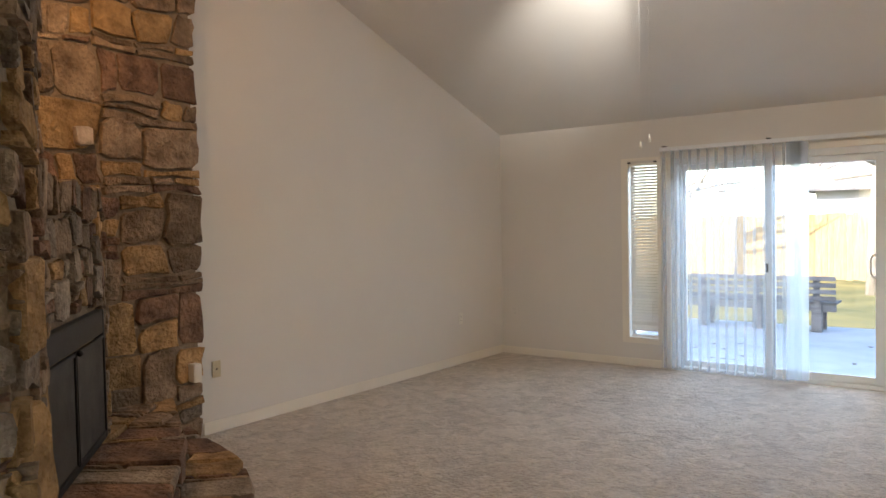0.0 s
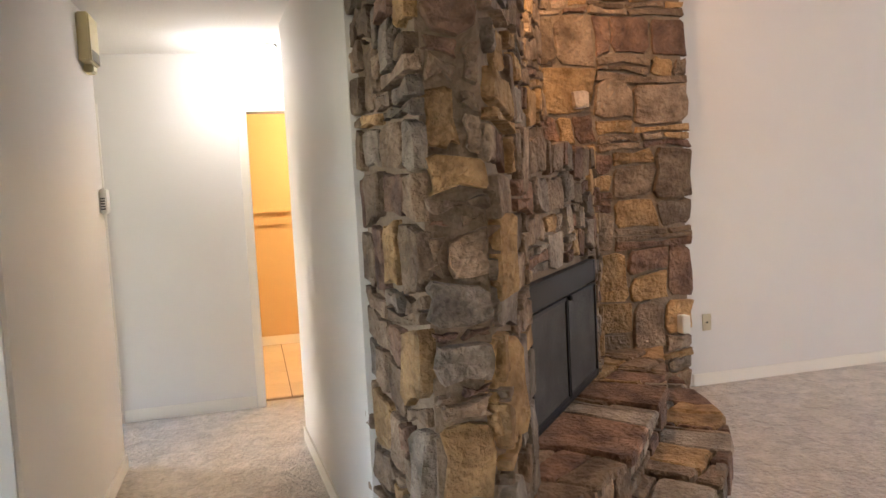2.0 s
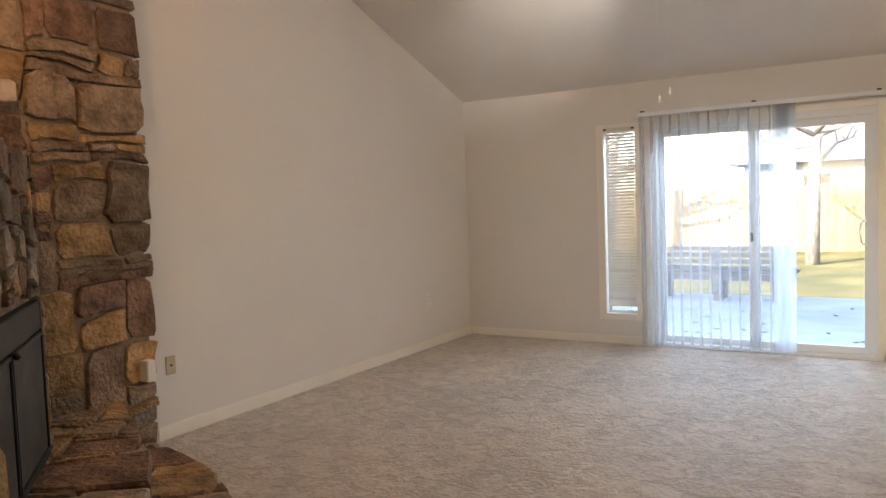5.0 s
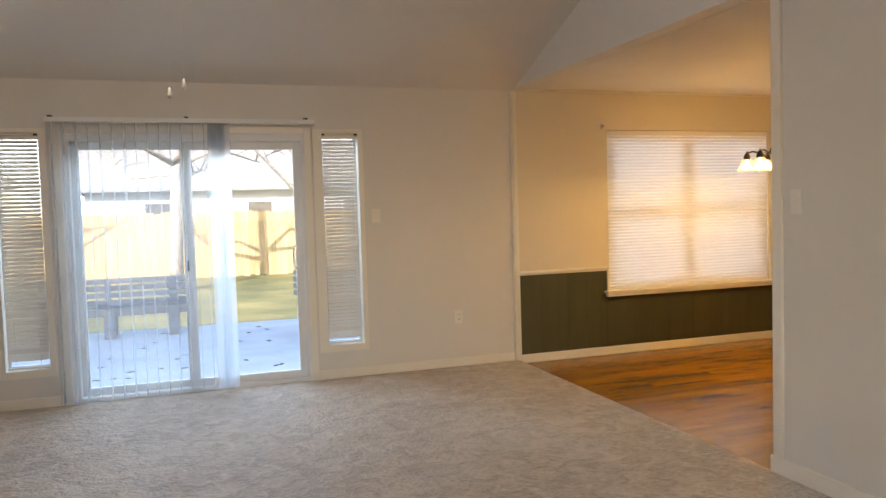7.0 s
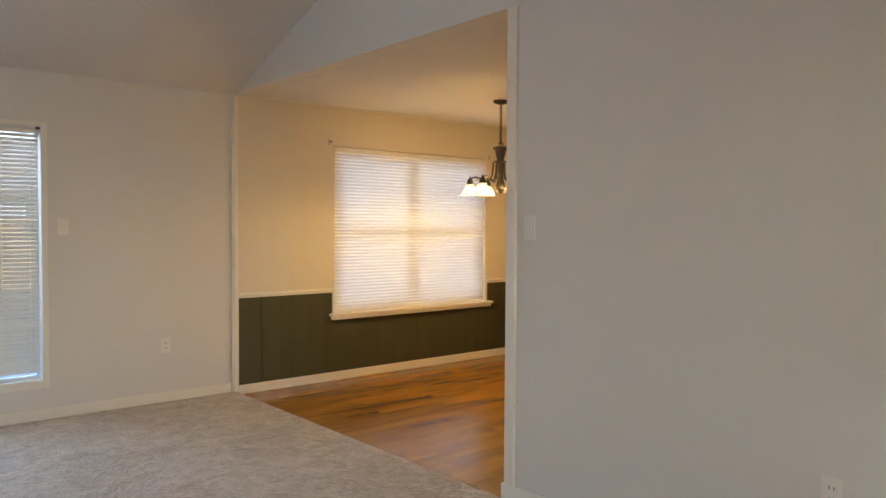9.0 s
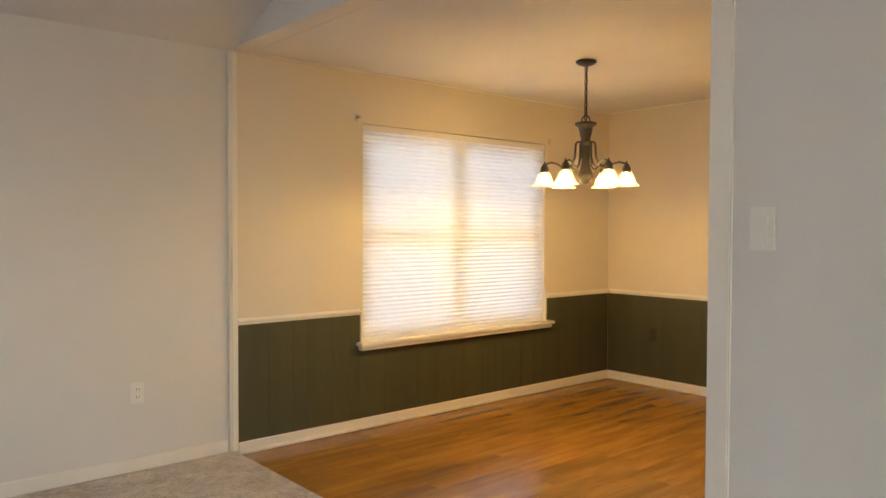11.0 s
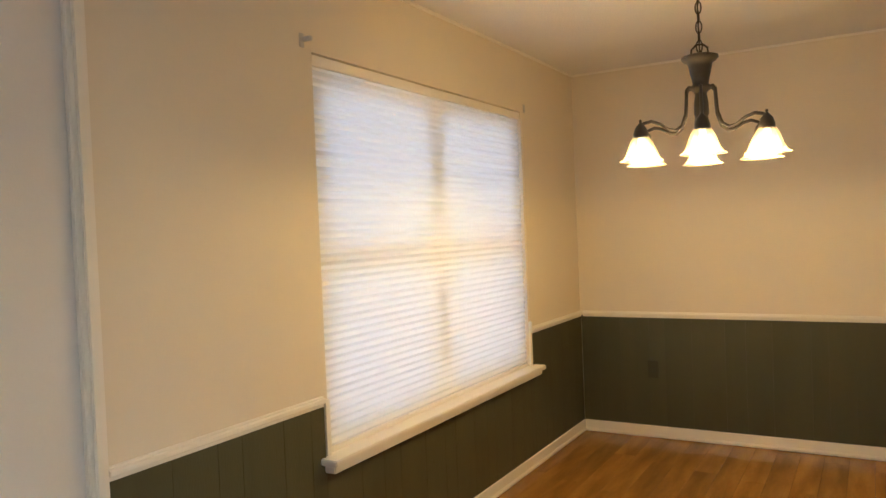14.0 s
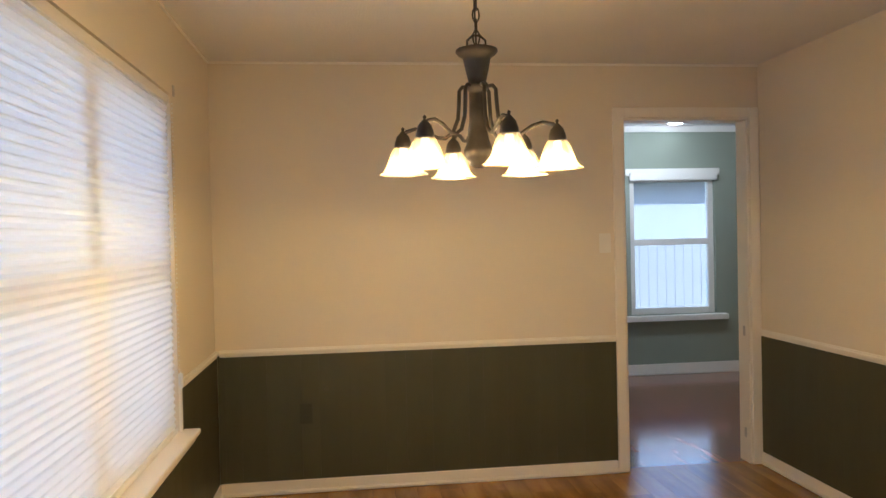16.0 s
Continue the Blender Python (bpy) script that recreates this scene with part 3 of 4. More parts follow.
for y, z in prof:
    cur = (bm.verts.new((WIN[0] + 0.008, y, z)), bm.verts.new((WIN[1] - 0.012, y, z)))
    if prev:
        bm.faces.new((prev[0], prev[1], cur[1], cur[0]))
    prev = cur
part("pleats", bm, M_CELL, shade)
# added area lamp in the opening, lights the shade in the sky's place
window_fill = lamp("dining_window_sky_fill", "AREA", pose((WIN[0] + WIN[1]) / 2, BACK + 0.138, (WIN[2] + WIN[3]) / 2, -90, 0, 0), 2.7, (0.74, 0.86, 1.0), WIN[1] - WIN[0])
window_fill.data.shape, window_fill.data.size_y = "RECTANGLE", WIN[3] - WIN[2]
part("seams", boxes(*[(WIN[0] + 0.008, BACK + 0.0185, z - 0.0016, WIN[1] - 0.012, BACK + 0.0215, z + 0.0016) for y, z in prof[::2]]), M_CELL, shade)
# added fill lamp, out of view above the door, for daylight on the carpet
door_fill = lamp("patio_door_fill", "AREA", look((0.65, 8.6, 2.62), (0.65, 5.0, 0.2)), 14, (0.72, 0.86, 1.0), 1.8)
door_fill.data.shape, door_fill.data.size_y = "RECTANGLE", 0.5
part("bottom_rail", boxes((WIN[0] + 0.006, BACK + 0.002, WIN[2] + 0.004, WIN[1] - 0.01, BACK + 0.03, WIN[2] + 0.022), bevel=0.003), M_TRIM, shade)
bm = bmesh.new()
for i in range(60):
    bmesh.ops.create_icosphere(bm, subdivisions=1, radius=0.0035, matrix=Matrix.Translation((WIN[1] + 0.004, BACK - 0.006, 0.82 + i * 0.02)))
part("bead_chain", bm, M_WHITE, shade)
part("chain_tensioner", boxes((WIN[1] - 0.008, BACK - 0.02, 0.752, WIN[1] + 0.018, BACK - 0.001, 0.83), bevel=0.008), M_WHITE, shade)
for xx, zz in ((4.226, 2.078), (6.165, 2.07)):
    br = thing("rod_bracket", "small grey metal curtain-rod bracket on the wall", "bracket", "curtain rod brackets")
    part("plate", boxes((xx - 0.012, BACK - 0.006, zz - 0.03, xx + 0.012, BACK, zz + 0.02), bevel=0.002), M_ZINC, br)
    if xx < 5:
        part("hook", boxes((xx - 0.008, BACK - 0.05, zz - 0.012, xx + 0.008, BACK - 0.006, zz + 0.004), bevel=0.003), M_ZINC, br)

front = setting("window_5", win_frame(REARWIN[0], REARWIN[1], REARWIN[2], REARWIN[3], REAR - 0.12, 0.05, 0.05, (1.4,)), M_WHITE, "wide front window")
pane(REARWIN[0] + 0.05, 1.375, REARWIN[2] + 0.05, REARWIN[3] - 0.05, REAR - 0.1, front)
pane(1.425, REARWIN[1] - 0.05, REARWIN[2] + 0.05, REARWIN[3] - 0.05, REAR - 0.1, front)

# ---- wooden floors ----


def planks(name, material, x0, x1, y0, y1, label, width=0.125, length=1.2):
    root = setting(name, boxes((x0, y0, WOOD_Z - 0.02, x1, y1, WOOD_Z - 0.01)), M_DARKGAP, label)
    y, k = y0, 0
    while y < y1 - 0.005:
        yb = min(y + width, y1)
        x = x0 - ((k * 0.47) % 1) * length
        while x < x1 - 0.005:
            a, b = max(x, x0), min(x + length, x1)
            if b - a > 0.01:
                part("plank", boxes((a + 0.0005, y + 0.0005, WOOD_Z - 0.01, b - 0.0005, yb - 0.0005, WOOD_Z)), material, root)
            x += length
        y, k = yb, k + 1


# ---- chandelier ----
CX, CY = 5.155, 6.212
ch = thing("chandelier", "dark bronze chandelier with six lit frosted bell shades", "chandelier", at=(CX, CY, -0.03))
bm = bmesh.new()
lathe(bm, [(0.0, 2.419), (0.062, 2.419), (0.066, 2.408), (0.05, 2.395), (0.02, 2.385), (0.0, 2.383)])
part("canopy", bm, M_BRONZE, ch, "", True)
bm = bmesh.new()
z, k = 2.385, 0
while z > 2.075:
    ring = []
    for i in range(13):
        a = 2 * math.pi * i / 12
        u, w = 0.011 * math.cos(a), 0.024 * math.sin(a)
        ring.append((u if k % 2 else 0, 0 if k % 2 else u, z - 0.02 + w))
    tube(bm, ring, 0.0028, 6)
    z -= 0.037
    k += 1
tube(bm, [(0.004, 0, 2.39), (0.006, 0.004, 2.2), (0.003, 0, 2.04)], 0.003, 6)
part("chain", bm, M_BRONZE, ch, "", True)
bm = bmesh.new()
tube(bm, [(0, 0.032, 2.035), (0, 0.03, 2.06), (0, 0.012, 2.076), (0, -0.012, 2.076), (0, -0.03, 2.06), (0, -0.032, 2.035)], 0.004, 8)
part("loop", bm, M_BRONZE, ch, "", True)
bm = bmesh.new()
lathe(bm, [(0, 2.037), (0.05, 2.036), (0.068, 2.03), (0.069, 2.022), (0.06, 2.012), (0.046, 2.004), (0.043, 1.99), (0.038, 1.965), (0.032, 1.94), (0.029, 1.925), (0.036, 1.918), (0.04, 1.908), (0.033, 1.9),
          (0.024, 1.893), (0.022, 1.885), (0.027, 1.85), (0.028, 1.81), (0.024, 1.8), (0.029, 1.77), (0.036, 1.735), (0.042, 1.72), (0.048, 1.705), (0.048, 1.69), (0.04, 1.675), (0.028, 1.665), (0.03, 1.655), (0.012, 1.646), (0, 1.645)], 28)
part("column", bm, M_BRONZE, ch, "dark bronze turned column", True)
arm_bm, cup_bm, shade_bm, bulb_bm = bmesh.new(), bmesh.new(), bmesh.new(), bmesh.new()
tube(arm_bm, [(0.03, 0, 1.91), (0.05, 0, 1.912), (0.06, 0, 1.9), (0.062, 0, 1.86), (0.066, 0, 1.81), (0.084, 0, 1.765), (0.11, 0, 1.748), (0.14, 0, 1.752), (0.175, 0, 1.774), (0.21, 0, 1.784), (0.242, 0, 1.776), (0.254, 0, 1.764)], 0.0065, 8)
lathe(cup_bm, [(0.001, 1.792), (0.006, 1.787), (0.004, 1.779), (0.01, 1.773), (0.021, 1.76), (0.027, 1.742), (0.03, 1.724), (0.028, 1.72), (0.0, 1.722)], 16, (0.254, 0, 0))
prof = [(0.029, 1.724), (0.036, 1.714), (0.044, 1.698), (0.05, 1.68), (0.057, 1.66), (0.068, 1.644), (0.082, 1.635)]
lathe(shade_bm, prof + [(r - 0.004, z + 0.001) for r, z in prof[::-1]], 24, (0.254, 0, 0))
lathe(bulb_bm, [(0.0, 1.642), (0.014, 1.647), (0.022, 1.662), (0.02, 1.68), (0.012, 1.7), (0.011, 1.72)], 12, (0.254, 0, 0))
meshes = (mesh_of("arm", arm_bm, M_BRONZE, True), mesh_of("socket_cup", cup_bm, M_BRONZE, True), mesh_of("shade", shade_bm, M_SHADE, True), mesh_of("bulb", bulb_bm, M_BULB, True))
for i in range(6):
    m = pose(0, 0, 0, 0, 0, 11 + i * 60)
    arm = piece("arm", meshes[0], ch, m)
    for nm, me in (("socket_cup", meshes[1]), ("shade", meshes[2]), ("bulb", meshes[3])):
        piece(nm, me, arm)
    p = Matrix.Translation((CX, CY, -0.03)) @ m @ Matrix.Translation((0.254, 0, 1.65))
    lamp("chandelier_bulb_light", "POINT", p, 4.1, WARM, 0.022)

# ---- ceiling fan with a light, its pull chains hanging into view ----
fan_z = EAVE + SLOPE * (BACK - 4.475)
fan = thing("ceiling_fan", "white ceiling fan with a lit glass bowl and two pull chains", "fan", at=(0.6, 4.475, 0))
bm = bmesh.new()
lathe(bm, [(0.0, fan_z + 0.05), (0.06, fan_z + 0.05), (0.06, fan_z - 0.03), (0.016, fan_z - 0.06), (0.016, 3.06), (0.1, 3.04), (0.12, 2.98), (0.11, 2.93), (0.0, 2.93)])
part("motor", bm, M_WHITE, fan, "", True)
bl = mesh_of("blade", boxes((0.1, -0.065, 2.985, 0.62, 0.065, 2.993), bevel=0.003), M_WHITE)
for i in range(5):
    piece("blade", bl, fan, pose(0, 0, 0, 0, 0, 20 + i * 72))
bm = bmesh.new()
lathe(bm, [(0.1, 2.93), (0.14, 2.9), (0.14, 2.86), (0.1, 2.82), (0.04, 2.8), (0.0, 2.798)])
part("light_bowl", bm, M_GLOBE, fan, "lit opal glass bowl", True)
for dx, dy, low in ((0.0, 0.09, 1.85), (0.055, 0.085, 1.885)):
    bm = bmesh.new()
    tube(bm, [(dx, dy, 2.93), (dx, dy, low)], 0.0003, 6)
    ob = part("pull_chain", bm, M_TRIM, fan)
    bm = bmesh.new()
    lathe(bm, [(0.0, low + 0.012), (0.004, low + 0.01), (0.009, low - 0.02), (0.008, low - 0.03), (0, low - 0.032)], 10, (dx, dy, 0))
    part("pull_knob", bm, M_PLATE, ob, "", True)
lamp("fan_light", "POINT", pose(0.6, 4.475, 2.72), 3.2, (1, 0.95, 0.88), 0.1)
# added spot for the bright patch on the slope, no fitting holds it
spot = lamp("ceiling_glow_spot", "SPOT", look((0.4, 4.65, 2.72), (-0.4, 5.75, 2.95)), 20, (1, 0.93, 0.82), 0.04)
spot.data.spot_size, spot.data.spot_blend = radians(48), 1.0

# ---- hall things ----
globe = thing("globe_light", "lit opal glass globe on a chrome ceiling base", "ceiling light", at=(-2.6, 0.85, 0))
bm = bmesh.new()
lathe(bm, [(0, 2.439), (0.06, 2.439), (0.06, 2.425), (0.045, 2.41), (0, 2.41)])
part("base", bm, mat("chrome", (0.6, 0.6, 0.6), 0.2, 0.02, metal=1.0), globe, "chrome base", True)
bm = bmesh.new()
bmesh.ops.create_uvsphere(bm, u_segments=24, v_segments=14, radius=0.075, matrix=Matrix.Translation((0, 0, 2.345)))
part("globe", bm, M_GLOBE, globe, "", True)
lamp("globe_bulb", "POINT", pose(-2.5, 0.6, 2.2), 0.8, (1, 0.92, 0.82), 0.07)
chime = thing("door_chime", "yellowed cream plastic door chime box on the wall", "door chime")
part("case", boxes((-1.88, -0.09, 2.16, -1.66, -0.03, 2.4), bevel=0.008), M_BEIGE, chime)
part("grille", boxes(*[(-1.86, -0.029, 2.17 + i * 0.014, -1.68, -0.026, 2.176 + i * 0.014) for i in range(4)]), M_SLOT, chime)
part("foot", boxes((-1.84, -0.088, 2.12, -1.74, -0.04, 2.16), bevel=0.006), M_BEIGE, chime)
th = thing("thermostat", "white plastic thermostat with a grey vent on the wall", "thermostat")
part("case", boxes((-1.97, -0.09, 1.41, -1.87, -0.055, 1.54), bevel=0.006), M_PLATE, th)
part("vent", boxes(*[(-1.869, -0.084, 1.43 + i * 0.014, -1.8675, -0.062, 1.437 + i * 0.014) for i in range(5)]), M_SLOT, th)


def plate(name, axis, at, out, u, z, label, kind="outlet", material=None, w=0.07, h=0.115):
    """A wall plate with its outlets or rocker; built facing +y, then turned to its wall."""
    turn = {("x", -1): 180, ("x", 1): 0, ("y", 1): -90, ("y", -1): 90}[(axis, out)]
    at3 = (u, at, z) if axis == "x" else (at, u, z)
    root = thing(name, label, "outlet" if kind == "outlet" else "switch", "wall plates", at3, turn)
    mm = material or M_PLATE
    part("cover_plate", boxes((-w / 2, 0, -h / 2, w / 2, 0.006, h / 2), bevel=0.0025), mm, root)
    if kind == "outlet":
        for s in (-1, 1):
            r = part("receptacle", boxes((-0.017, 0.005, s * 0.02 - 0.014, 0.017, 0.0085, s * 0.02 + 0.014), bevel=0.003), mm, root)
            part("slot", boxes((-0.009, 0.008, s * 0.02 - 0.005, -0.006, 0.009, s * 0.02 + 0.006), (0.006, 0.008, s * 0.02 - 0.005, 0.009, 0.009, s * 0.02 + 0.006)), M_SLOT, r)
    elif kind == "switch":
        part("rocker", boxes((-0.016, 0.005, -0.033, 0.016, 0.011, 0.033), bevel=0.0012), mm, root)
    else:
        part("knob", boxes((-0.006, 0.005, -0.006, 0.006, 0.014, 0.006), bevel=0.002), M_SLOT, root)
    for s in (-1, 1):
        part("screw", boxes((-0.003, 0.005, s * h * 0.42 - 0.003, 0.003, 0.007, s * h * 0.42 + 0.003)), mm, root)


plate("light_switch", "y", PART, -1, 4.187, 1.336, "white rocker light switch on the partition wall", "switch")
plate("wall_outlet", "y", PART, -1, 2.815, 0.46, "white double wall outlet on the partition")
plate("wall_outlet", "x", BACK, -1, 2.79, 0.428, "white double wall outlet beside the dining opening")
plate("light_switch", "x", BACK, -1, 2.09, 1.32, "off-white rocker switch beside the narrow window", "switch", M_TRIM)
plate("wall_outlet", "y", LEFT, 1, 6.6, 0.46, "white plug-in wall outlet on the gable wall")
plate("cable_plate", "y", LEFT, 1, 3.67, 0.44, "beige cable plate beside the stone wall", "knob", mat("almond plastic", (0.55, 0.48, 0.33), 0.4, 0.03))
plate("wall_outlet", "x", BACK, -1, -1.97, 0.46, "off-white wall outlet near the corner", "outlet", M_WALL)
# olive made darker here in place of the plate's thin shadow lines
plate("wall_outlet", "y", EAST - 0.013, -1, 6.91, 0.418, "olive-painted wall outlet in the wainscot", "outlet", mat("shade-darkened olive plastic", (0.045, 0.043, 0.022), 0.4, 0.03))
plate("light_switch", "y", EAST, -1, 5.148, 1.335, "white rocker switch beside the doorway", "switch")

# ---- kitchen beyond the doorway ----
KX = 9.8
KW = (3.01, 3.9, 0.57, 1.95)
KW2 = (4.0, 4.89, 0.57, 1.95)
setting("wall_kitchen_east", wall_bm("y", KX, KX + 0.14, 1.6, 6.2, -0.05, 2.44, (KW, KW2)), M_SAGE, "sage green painted kitchen wall")
setting("wall_kitchen_sides", boxes((EAST + 0.12, 1.5, 0, KX + 0.14, 1.6, 2.44), (EAST + 0.12, 6.2, 0, KX + 0.14, 6.3, 2.44)), M_SAGE)
setting("ceiling_kitchen", boxes((EAST + 0.12, 1.5, 2.44, KX + 0.14, 6.3, 2.5)), M_CEIL)
setting("trim_kitchen_cornice", boxes((KX - 0.03, 1.6, 2.38, KX, 6.2, 2.44), bevel=0.01), M_TRIM)
base_run(KX - 0.016, 1.6, KX, 6.2, 0.078, WOOD_Z)
setting("window_sill", boxes((KX - 0.08, KW[0] - 0.09, KW[2] - 0.06, KX + 0.03, KW2[1] + 0.09, KW[2] - 0.005), bevel=0.005), M_TRIM, "white wooden sill under the twin kitchen windows")
for number, (k0, k1, kz0, kz1) in ((4, KW), (6, KW2)):
    kwin = setting("window_%d" % number, boxes((KX - 0.02, k0 - 0.045, kz1, KX, k1 + 0.045, kz1 + 0.07), bevel=0.005), M_TRIM, "white double-hung kitchen window")
    bm = win_frame(k0, k1, kz0, kz1, 0.0, 0.06, 0.05, (), (1.29,))
    bm.transform(Matrix(((0, 1, 0, KX + 0.04), (1, 0, 0, 0), (0, 0, 1, 0), (0, 0, 0, 1))))
    bmesh.ops.reverse_faces(bm, faces=bm.faces)
    part("window_frame", bm, M_TRIM, kwin)
    for c, d in ((kz0 + 0.06, 1.26), (1.32, kz1 - 0.06)):
        g = part("pane", boxes((KX + 0.06, k0 + 0.06, c, KX + 0.066, k1 - 0.06, d)), M_GLASS, kwin)
        g.visible_shadow = False
    rb = thing("roller_blind", "white window blind rolled up at the top", "blind", "kitchen window blinds")
    part("cassette", boxes((KX - 0.05, k0 - 0.01, kz1 - 0.05, KX - 0.021, k1 + 0.01, kz1 + 0.03), bevel=0.008), M_TRIM, rb)
dl = thing("recessed_light", "lit round recessed ceiling light", "ceiling light", at=(9.58, 3.51, 2.44))
bm = bmesh.new()
lathe(bm, [(0.0, -0.004), (0.07, -0.004), (0.085, -0.007), (0.085, 0.0)], 24)
part("ring", bm, M_WHITE, dl)
bm = bmesh.new()
lathe(bm, [(0.0, -0.009), (0.066, -0.009), (0.066, -0.004)], 24)
part("lens", bm, M_DISC, dl)
lamp("kitchen_light", "POINT", pose(8.9, 3.9, 2.15), 5, (1, 0.95, 0.88), 0.06)

# ---- outdoors ----
setting("ground", boxes((-300, -300, -0.3, 300, 500, -0.16)), M_GRASS, "pale winter lawn in the sun")
setting("pavement_patio", boxes((-4, BACK + 0.14, -0.3, 5, 11.6, -0.06), bevel=0.02), M_PATIO, "pale concrete patio slab with fallen leaves")


def bench(x0, y, turn, length, label):
    root = thing("garden_bench", label, "bench", "patio benches", (x0, y, -0.06), turn)
    sl = mesh_of("slat", boxes((0, 0, 0, length, 0.03, 0.06), bevel=0.005), M_TIMBER)
    for z in (0.41, 0.495, 0.58, 0.665):
        piece("back_slat", sl, root, pose(0, 0, z))
    seat = mesh_of("seat_slat", boxes((0, 0, 0, length, 0.09, 0.03), bevel=0.005), M_TIMBER)
    for k in range(4):
        piece("seat_slat", seat, root, pose(0, 0.06 + k * 0.1, 0.36))
    part("apron", boxes((0.0, 0.05, 0.27, length, 0.08, 0.355), bevel=0.004), M_TIMBER, root)
    leg = mesh_of("leg", boxes((-0.06, 0.03, 0, 0.06, 0.12, 0.36), (-0.04, 0.031, 0.36, 0.04, 0.058, 0.7), bevel=0.004), M_TIMBER)
    front = mesh_of("leg", boxes((-0.06, 0.34, 0, 0.06, 0.42, 0.36), bevel=0.004), M_TIMBER)
    for f in (0.12, 0.5, 0.88):
        piece("leg", leg, root, pose(length * f, 0, 0))
        piece("leg", front, root, pose(length * f, 0, 0))


bench(-1.3, 10.9, 0, 1.9, "weathered grey timber bench at the patio's edge")
bench(1.8, 10.8, -60, 1.5, "weathered grey timber bench standing askew")
fence = thing("fence", "tall sunlit board fence behind the lawn", "fence")
fb = mesh_of("board", boxes((-0.068, -0.01, -0.16, 0.068, 0.01, 1.5)), M_FENCE)
for i in range(170):
    piece("board", fb, fence, pose(-12 + i * 0.14, 21, random.uniform(-0.03, 0.03)))
part("rail", boxes((-12, 21.012, 0.2, 12, 21.05, 0.3), (-12, 21.012, 1.1, 12, 21.05, 1.2)), M_FENCE, fence)


def house(name, x0, y0, x1, y1, eave, ridge, label, along="x"):
    root = thing(name, label, "house")
    part("wall", boxes((x0, y0, -0.16, x1, y1, eave)), M_SIDING, root)
    bm = bmesh.new()
    o = 0.5
    if along == "x":
        m = (y0 + y1) / 2
        pts = [(x0 - o, y0 - o, eave - 0.15), (x1 + o, y0 - o, eave - 0.15), (x1 + o, m, ridge), (x0 - o, m, ridge), (x0 - o, y1 + o, eave - 0.15), (x1 + o, y1 + o, eave - 0.15)]
    else:
        m = (x0 + x1) / 2
        pts = [(x0 - o, y0 - o, eave - 0.15), (x0 - o, y1 + o, eave - 0.15), (m, y1 + o, ridge), (m, y0 - o, ridge), (x1 + o, y0 - o, eave - 0.15), (x1 + o, y1 + o, eave - 0.15)]
    v = [bm.verts.new(p) for p in pts]
    for f in ((0, 1, 2, 3), (3, 2, 5, 4)):
        bm.faces.new([v[i] for i in f])
    bm.faces.new((v[0], v[3], v[4]))
    bm.faces.new((v[1], v[5], v[2]))
    bmesh.ops.solidify(bm, geom=bm.faces[:], thickness=0.12)
    part("roof", bm, M_ROOF, root)
    for k in range(3):
        if along == "x":
            xx = x0 + (x1 - x0) * (0.2 + 0.3 * k)
            wd = part("window", boxes((xx - 0.5, y0 - 0.04, 0.9, xx + 0.5, y0 - 0.002, 2.0)), M_WHITE, root)
            part("glazing", boxes((xx - 0.44, y0 - 0.045, 0.96, xx + 0.44, y0 - 0.041, 1.94)), M_SLOT, wd)
    return root


house("house", -3, 30, 9, 38, 2.5, 4.6, "pale neighbouring house with a grey shingle roof")
house("house", 17, -3, 26, 9, 2.6, 5.0, "pale neighbouring house beside the kitchen", "y")
kb = mesh_of("board", boxes((-0.068, -0.01, -0.16, 0.068, 0.01, 1.25)), M_SIDING)
kf = thing("fence", "grey board fence between the houses", "fence")
for i in range(110):
    piece("board", kb, kf, pose(13.5, -6 + i * 0.14, random.uniform(-0.03, 0.03), 0, 0, 90))


def tree(x, y, h, seed, label, lean=0.0):
    rng = random.Random(seed)
    root = thing("tree", label, "tree", at=(x, y, -0.17))
    bm = bmesh.new()
    tube(bm, [(0, 0, 0), (lean * 0.3, 0, h * 0.25), (lean * 0.7, 0.1, h * 0.5), (lean, 0, h)], [0.15, 0.12, 0.09, 0.03], 10)
    part("trunk", bm, M_BARK, root, "", True)
    bm = bmesh.new()
    for i in range(16):
        z = h * rng.uniform(0.25, 0.9)
        a, ln = rng.uniform(0, 6.28), rng.uniform(1.0, 2.6)
        p0 = Vector((lean * z / h, 0, z))
        d = Vector((math.cos(a), math.sin(a), rng.uniform(0.0, 0.7)))
        p1 = p0 + d * ln * 0.5 + Vector((0, 0, rng.uniform(-0.2, 0.3)))
        p2 = p0 + d * ln + Vector((0, 0, rng.uniform(-0.3, 0.5)))
        tube(bm, [p0, p1, p2], [0.06, 0.035, 0.008], 6)
        for k in range(4):
            q = p1.lerp(p2, rng.random())
            e = q + Vector((rng.uniform(-0.6, 0.6), rng.uniform(-0.6, 0.6), rng.uniform(-0.1, 0.6)))
            tube(bm, [q, q.lerp(e, 0.5) + Vector((0, 0, 0.05)), e], [0.018, 0.012, 0.003], 5)
    part("branches", bm, M_BARK, root, "bare winter branches", True)


tree(0.25, 17.5, 6.5, 3, "bare tree with a grey trunk on the lawn", 0.15)
tree(3.4, 18.5, 6.0, 8, "bare spreading tree on the lawn", -0.2)
tree(-4.5, 19, 7.0, 11, "bare tree by the fence", 0.3)

# ---- stone fireplace ----


def warp(u, v, seed, amount):
    """A smooth unevenness that bends the courses of stones."""
    n = noise.noise_vector(Vector((u * 3.1, v * 3.1, seed * 1.7)))
    m = noise.noise_vector(Vector((u * 9.0, v * 9.0, seed * 2.3 + 50)))
    return u + (n.x + 0.4 * m.x) * amount, v + (n.y + 0.4 * m.y) * amount


